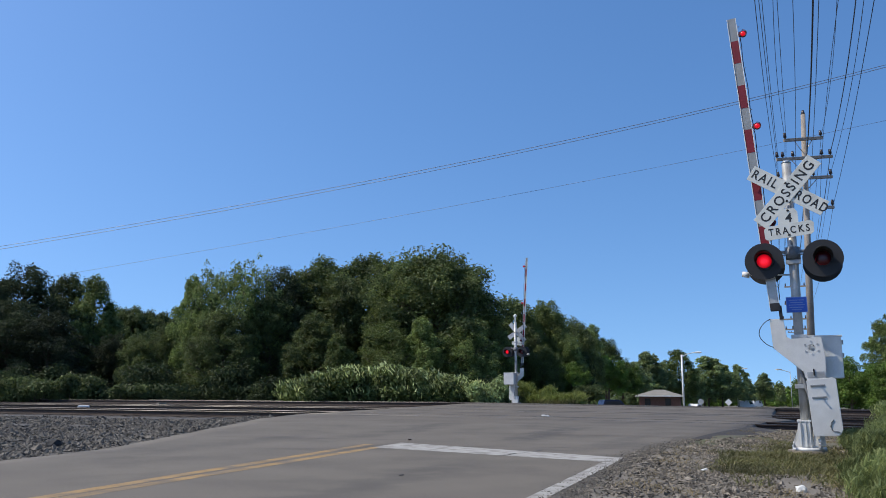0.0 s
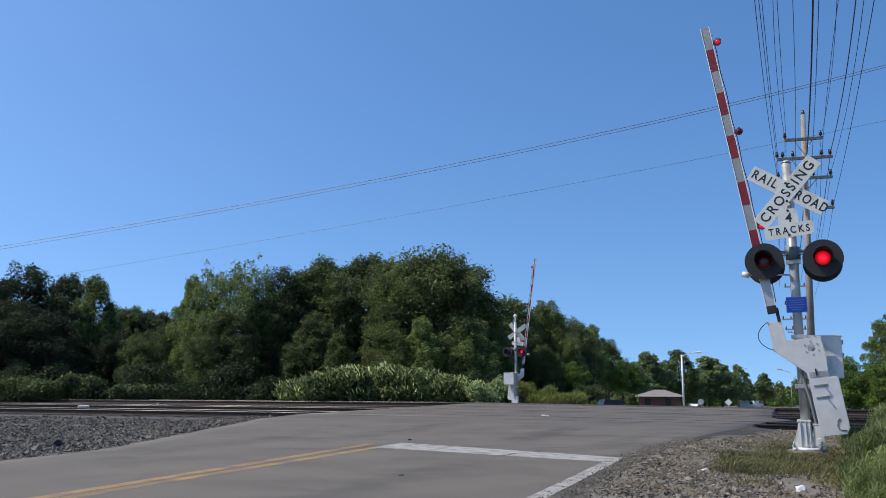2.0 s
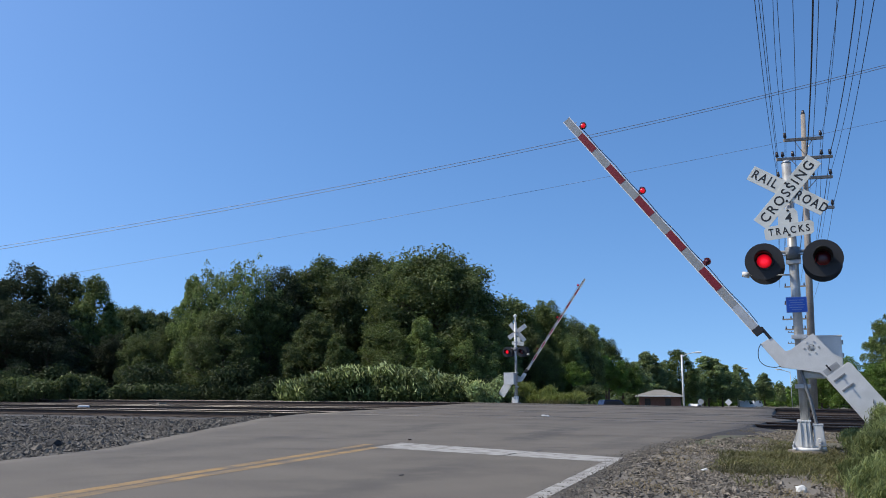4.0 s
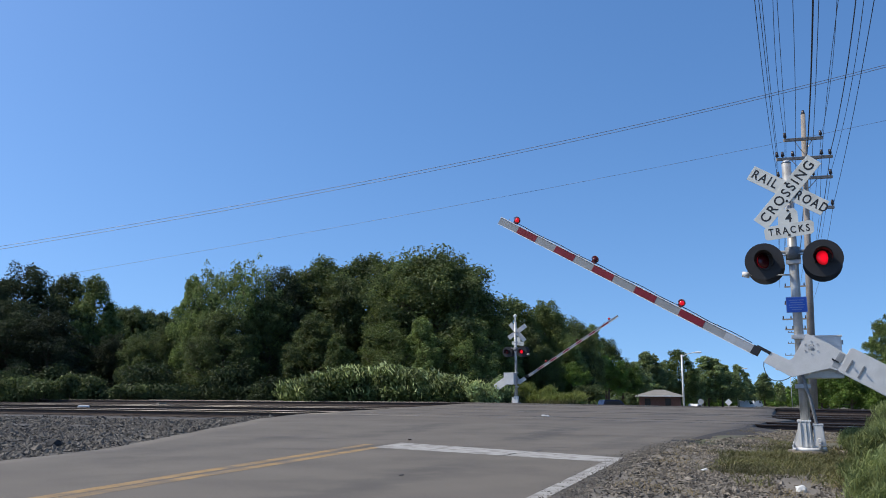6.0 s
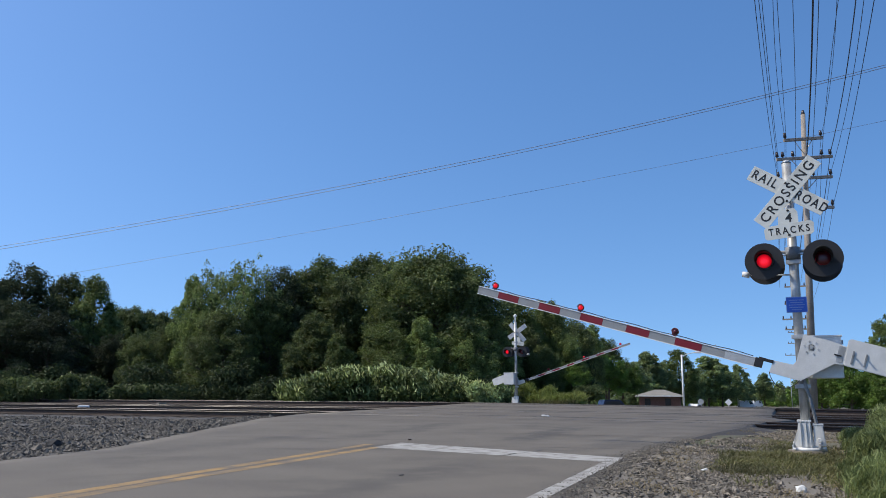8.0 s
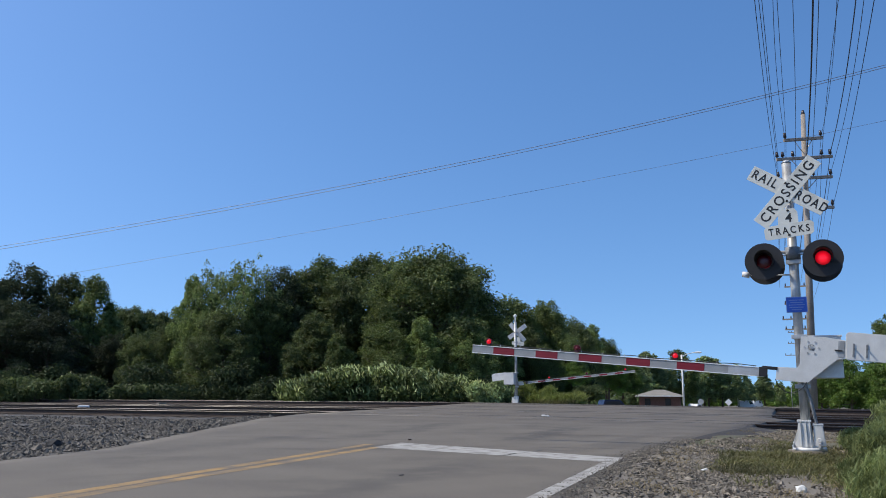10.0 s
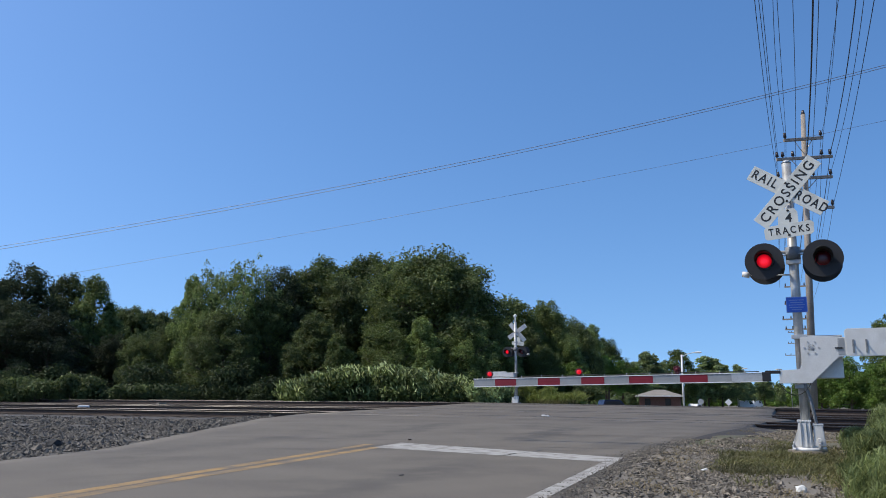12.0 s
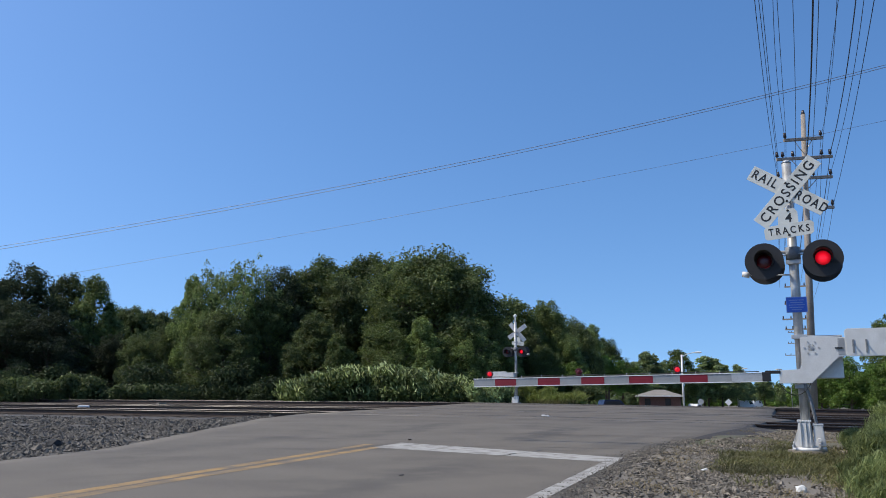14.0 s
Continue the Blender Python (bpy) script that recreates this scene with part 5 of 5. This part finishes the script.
for i, (wx, wy, ww, wh) in enumerate([(1.05, 7.2, 0.42, 0.38), (1.22, 8.4, 0.45, 0.42), (1.4, 9.6, 0.45, 0.44), (1.6, 10.8, 0.5, 0.44), (1.85, 12.2, 0.55, 0.46), (0.92, 6.2, 0.36, 0.3), (1.5, 13.2, 0.45, 0.34), (1.1, 9.2, 0.35, 0.26), (1.3, 10.9, 0.35, 0.28), (2.2, 14.0, 0.6, 0.5)]):
    rg = np.random.default_rng(600 + i)
    bl = [((rg.uniform(-ww, ww) * 0.8, rg.uniform(-0.6, 0.6), wh * rg.uniform(0.25, 0.75)), (0.16, 0.18, wh * 0.28)) for _ in range(16)]
    wd = shrub("weed_clump", "leafy green roadside weeds stirring in the wind", "weeds", bl, 20000, 0.05, LEAF_OLIVE, pose(wx, wy, float(ground_z(wx, wy)) - 0.05), 610 + i, inner=0.3, droop=0.8, aspect=0.11)
    WEEDS.append((wd, wd.matrix_basis.copy(), i))
LEAF_WEED = leaf_material("leaf_weed", (0.11, 0.15, 0.03), (0.34, 0.38, 0.1), 0.35)
grass("track_weeds", "dry weeds along the far tracks",
      field(7000, -14, -8.9, 40.6, 43.5, lambda x, y, r: r < 0.9, 27), 0.3, 0.02, WEED_MAT, 28, 0.8)
grass("tall_track_weeds", "tall feathery green weeds beside the far track",
      field(5200, -13.8, -8.8, 41.0, 42.8, lambda x, y, r: patchy(x * 2, y) > -0.25, 29), 0.62, 0.022, LEAF_WEED, 30, 0.8)
for i, (wx, wh, ww) in enumerate([(-13.3, 0.8, 0.6), (-12.4, 1.15, 0.6), (-11.55, 1.3, 0.55), (-10.75, 1.05, 0.55), (-10.0, 0.6, 0.5), (-9.2, 0.75, 0.35)]):
    rg = np.random.default_rng(640 + i)
    bl = [((rg.uniform(-ww, ww), rg.uniform(-0.7, 0.7), wh * rg.uniform(0.2, 0.8)), (0.26, 0.3, wh * 0.27)) for _ in range(14)]
    shrub("track_side_weed", "yellow-green leafy weeds beside the far track", "weeds", bl, 4500, 0.085, LEAF_WEED, pose(wx, 41.8 + 0.4 * (i % 2), float(ground_z(wx, 41.8)) - 0.05), 650 + i, inner=0.3, droop=0.5, aspect=0.35)


def rock(label, x, y, size, mat, seed):
    rg = random.Random(seed)
    bm = bmesh.new()
    bmesh.ops.create_icosphere(bm, subdivisions=2, radius=size / 2)
    for v in bm.verts:
        v.co *= 1 + 0.35 * noise.noise(v.co * (3 / size) + Vector((seed, 0, 0)))
        v.co.z *= 0.7
    ob = new("rock", mesh_of("rock", bm, mat))
    ob.location = (x, y, float(ground_z(x, y)) + size * 0.22)
    return tagged(ob, label, "rock")


rock("white limestone rock lying on the gravel shoulder", 0.27, 8.3, 0.11, POLE_PALE, 3)
rock("black lump of tie wood lying on the ballast", -10.6, 9.9, 0.24, TYRE, 5)


def lies_at(x, y, z):
    """Where the line of sight through a picture-plane point meets the height z."""
    d = ray_at(x, y, 10.0) - Vector((0, 0, EYE))
    return Vector((0, 0, EYE)) + d * ((z - EYE) / d.z)


def scrap(label, x, y, z, size, mat, seed):
    p = lies_at(x, y, z)
    bm = bmesh.new()
    box(bm, -size / 2, size / 2, -size * 0.3, size * 0.3, 0, size * 0.16, 0, size * 0.03)
    for v in bm.verts:
        v.co += Vector((noise.noise((v.co.x * 20, seed, 0)), noise.noise((v.co.y * 20, seed, 3)), noise.noise((v.co.x * 15, seed, 6)))) * size * 0.18
    ob = new("scrap", mesh_of("scrap", bm, mat))
    ob.matrix_basis = pose(p.x, p.y, z, 0, 0, seed * 37)
    return tagged(ob, label, "litter")


scrap("white scrap of paper lying between the rails", 148, 721, 0.02, 0.42, TRIM_WHITE, 1)
scrap("pale scrap lying between the rails", 286, 716, 0.02, 0.4, PALE_STONE, 2)
scrap("dark twig lying on the asphalt", 725, 779, 0.004, 0.1, RAIL_RUST, 3)
scrap("dark pebble lying on the asphalt", 710, 842, 0.004, 0.05, BLACK, 4)
scrap("white scrap lying on the crossing", 965, 736, 0.06, 0.2, TRIM_WHITE, 5)
scrap("pale bleached stick lying on the gravel shoulder", 1247, 832, -0.03, 0.06, POLE_PALE, 6)


# ---- beyond the road ----
def facing(p):
    return math.degrees(math.atan2(-p.x, p.y))


def brick_house():
    p = ray_at(1167, 716, 125)
    h = thing("house", "low red brick house with a pale hipped roof", "house", pose(p.x, p.y, -3.0, 0, 0, facing(p)) @ Matrix.Diagonal((1.06, 1, 1, 1)))
    bm = bmesh.new()
    box(bm, -2.75, 2.9, -3, 3, -0.4, 2.55)
    wall = part("wall", bm, BRICK, h)
    bm = bmesh.new()
    e = [bm.verts.new(q) for q in ((-3.3, -3.6, 2.5), (3.35, -3.6, 2.5), (3.35, 3.6, 2.5), (-3.3, 3.6, 2.5))]
    r = [bm.verts.new(q) for q in ((-0.6, 0, 3.36), (0.7, 0, 3.36))]
    for f in ((e[0], e[1], r[1], r[0]), (e[1], e[2], r[1]), (e[2], e[3], r[0], r[1]), (e[3], e[0], r[0]), (e[3], e[2], e[1], e[0])):
        bm.faces.new(f)
    part("roof", bm, SHINGLE, h, "pale shingle hipped roof")
    bm = bmesh.new()
    box(bm, -3.3, 3.35, -3.63, -3.58, 2.36, 2.5)
    part("fascia", bm, TRIM_WHITE, h, "white fascia board")
    for x in (-1.6, 1.2):
        bm = bmesh.new()
        box(bm, x - 0.4, x + 0.4, -3.03, -2.99, 1.0, 2.1)
        w_ = part("window", bm, RAIL_RUST, h, "dark window frame")
        bm = bmesh.new()
        box(bm, x - 0.34, x + 0.34, -3.045, -3.03, 1.08, 2.02)
        part("pane", bm, GLASS_DARK, w_)


def street_lamp(x, top, depth, reach, label, radius=0.1, mat=POLE_PALE):
    p = ray_at(x, top, depth)
    g = -3.4
    lamp = thing("street_lamp", label, "street lamp", pose(p.x, p.y, g, 0, 0, facing(p)), "street lamps")
    h = p.z - g
    bm = bmesh.new()
    rod(bm, (0, 0, -0.3), (0, 0, h), radius * 1.15, radius * 0.85, 14)
    part("pole", bm, mat, lamp)
    bm = bmesh.new()
    prev = Vector((0, 0, h - 0.25))
    for i in range(1, 9):
        t = i / 8
        q = Vector((reach * t, 0, h - 0.25 + 0.55 * math.sin(t * 1.5)))
        rod(bm, prev, q, 0.06, 0.055, 8)
        prev = q
    part("arm", bm, mat, lamp)
    bm = bmesh.new()
    bmesh.ops.create_uvsphere(bm, u_segments=14, v_segments=8, radius=0.5, matrix=Matrix.Translation(prev + Vector((0.3, 0, 0))) @ Matrix.Diagonal((1.2, 0.45, 0.28, 1)))
    part("lamp_head", bm, mat, lamp, "pale cobra-head luminaire")


def vehicle(name, label, x, depth, turn, length, width, height, paint, cab=(0.0, 1.0), glazed=1.0):
    """A simple road vehicle: lower body, glazed cab, wheels. Local x is its length."""
    p = ray_at(x, 700, depth)
    ground = float(ground_z(p.x, p.y)) + 0.02
    v = thing(name, label, "vehicle", pose(p.x, p.y, ground, 0, 0, facing(p) + turn))
    L, W, H = length / 2, width / 2, height
    bm = bmesh.new()
    slab(bm, [(-L, 0.35), (-L, H * 0.55), (-L * 0.93, H * 0.6), (L * 0.8, H * 0.57), (L, H * 0.48), (L, 0.35)], -W, W, 0, 0.06)
    part("body", bm, paint, v)
    a, b = -L + length * cab[0], -L + length * cab[1]
    bm = bmesh.new()
    slab(bm, [(a, H * 0.58), (a + 0.18, H * 0.96), (a + 0.4, H), (b - 0.75, H), (b - 0.55, H * 0.96), (b, H * 0.58)], -W * 0.9, W * 0.9, 0, 0.05)
    cabin = part("cabin", bm, paint, v)
    for s_ in (-1, 1):
        bm = bmesh.new()
        a2 = b - 0.3 - (b - a - 0.5) * glazed
        slab(bm, [(a2, H * 0.62), (a2 + 0.1, H * 0.9), (b - 0.72, H * 0.9), (b - 0.3, H * 0.62)], s_ * W * 0.9 - 0.012, s_ * W * 0.9 + 0.012)
        part("side_window", bm, GLASS_DARK, cabin)
    for sx_ in (-0.62, 0.62):
        for s_ in (-1, 1):
            bm = bmesh.new()
            rod(bm, (L * sx_, s_ * (W - 0.12), 0.34), (L * sx_, s_ * (W + 0.02), 0.34), 0.34, 0.34, 20)
            w_ = part("wheel", bm, TYRE, v)
            bm = bmesh.new()
            rod(bm, (L * sx_, s_ * (W + 0.0), 0.34), (L * sx_, s_ * (W + 0.03), 0.34), 0.2, 0.2, 14)
            part("rim", bm, GALV, w_)


def road_sign(label, x, y_top, depth, shape, r, mat):
    p = ray_at(x, y_top, depth)
    sg = thing("road_sign", label, "road sign", pose(p.x, p.y, -3.4, 0, 0, facing(p)))
    h = p.z + 3.4
    bm = bmesh.new()
    rod(bm, (0, 0.05, -0.2), (0, 0.05, h), 0.04, 0.04, 8)
    part("post", bm, GALV, sg)
    bm = bmesh.new()
    n, off = shape
    slab(bm, [(r * math.cos(off + 2 * math.pi * i / n), h - r + r * math.sin(off + 2 * math.pi * i / n)) for i in range(n)], 0, 0.02)
    part("sign_plate", bm, mat, sg, "plain metal back of the plate")


brick_house()
street_lamp(1206, 628, 118, 2.0, "pale street lamp with a curved arm beside the far road", 0.14)
street_lamp(1303, 655, 190, 1.6, "slim pale street lamp farther along the road", 0.12)
street_lamp(1398, 657, 150, -2.2, "grey street lamp far along the road", 0.06, GALV)
vehicle("car", "dark blue car parked beyond the crossing", 1083, 90, 25, 3.6, 1.8, 1.72, CAR_BLUE, (0.1, 0.85))
vehicle("pickup_truck", "white pickup truck far along the road", 1224, 122, 52, 5.2, 1.9, 1.9, CAR_WHITE, (0.5, 0.82))
vehicle("van", "white van parked far along the road", 1320, 192, 0, 3.9, 2.0, 2.1, CAR_WHITE, (0.03, 0.97), 0.25)
vehicle("van", "white van parked far along the road", 1338, 212, 30, 2.6, 1.9, 2.2, CAR_WHITE, (0.03, 0.97), 0.35)
road_sign("octagonal road sign seen from behind", 1240, 706, 140, (8, 0.39), 0.52, GALV)
road_sign("diamond road sign seen from behind", 1289, 706, 130, (4, 0.0), 0.56, TRIM_WHITE)


# ---- motion ----
NEAR_ANGLE = [(0.0, 86.7), (1.5, 86.7), (1.75, 85.1), (2.0, 82.2), (2.5, 75.6), (3.0, 68.3), (3.2, 65.45), (3.75, 57.3), (4.3, 49.4), (4.8, 42.8), (5.3, 36.7), (5.5, 35.0), (6.0, 31.0), (6.5, 27.3),
              (7.0, 23.85), (7.5, 20.5), (8.0, 17.35), (8.2, 16.2), (8.9, 12.1), (9.6, 8.3), (10.3, 4.85), (10.5, 3.9), (11.0, 1.6), (11.3, 0.2), (11.5, -0.1), (11.8, 0.0), (14.0, 0.0)]
FAR_ANGLE = [(0.0, 87.4), (1.5, 87.4), (1.75, 86.0), (2.0, 83.0), (2.5, 76.2), (3.0, 69.9), (3.2, 67.3), (3.75, 59.8), (4.3, 52.2), (4.8, 45.6), (5.3, 39.4), (5.5, 37.2), (6.0, 32.8), (6.5, 29.0),
             (7.0, 25.4), (7.5, 22.2), (8.0, 19.1), (8.2, 17.8), (8.9, 13.4), (9.6, 9.1), (10.3, 5.0), (10.5, 4.2), (11.0, 1.6), (11.4, 1.25), (14.0, 1.25)]


SWITCH = [0.17, 0.86, 1.56, 2.23, 2.9, 3.6, 4.28, 4.95, 5.62, 6.3, 6.94, 7.67, 8.36, 9.07, 9.77, 10.44, 11.17, 11.87, 12.57, 13.22, 13.87]


def flash_rows(base, phase):
    """A lamp insert shows its lit face for one half of the beat and turns away for the other; phase 2 stays lit."""
    if phase == 2:
        return [(0.0, base), (14.0, base)]
    cur = 0 if phase == 0 else 180
    rows = [(0.0, base @ pose(0, 0, 0, 0, 0, cur))]
    for t in SWITCH:
        for dt, da in ((-0.05, 0), (-0.0167, 60), (0.0167, 120), (0.05, 180)):
            rows.append((t + dt, base @ pose(0, 0, 0, 0, 0, cur + da)))
        cur += 180
    rows.append((14.0, base @ pose(0, 0, 0, 0, 0, cur)))
    return rows


def motions():
    for key, table in (("near", NEAR_ANGLE), ("far", FAR_ANGLE)):
        arm, base = ARMS[key]
        walk(arm, [(t, base @ Matrix.Rotation(radians(a), 4, "Y")) for t, a in table])
    for clump, base, i in WEEDS:
        walk(clump, [(t * 0.7, base @ pose(0, 0, 0, 2.0 * math.sin(t * 1.3 + i), 3.0 * math.sin(t * 0.9 + 1.7 * i), 0)) for t in range(21)])
    for lens, base, phase in FLASHERS:
        walk(lens, flash_rows(base if isinstance(base, Matrix) else Matrix.Translation(base), phase))


motions()
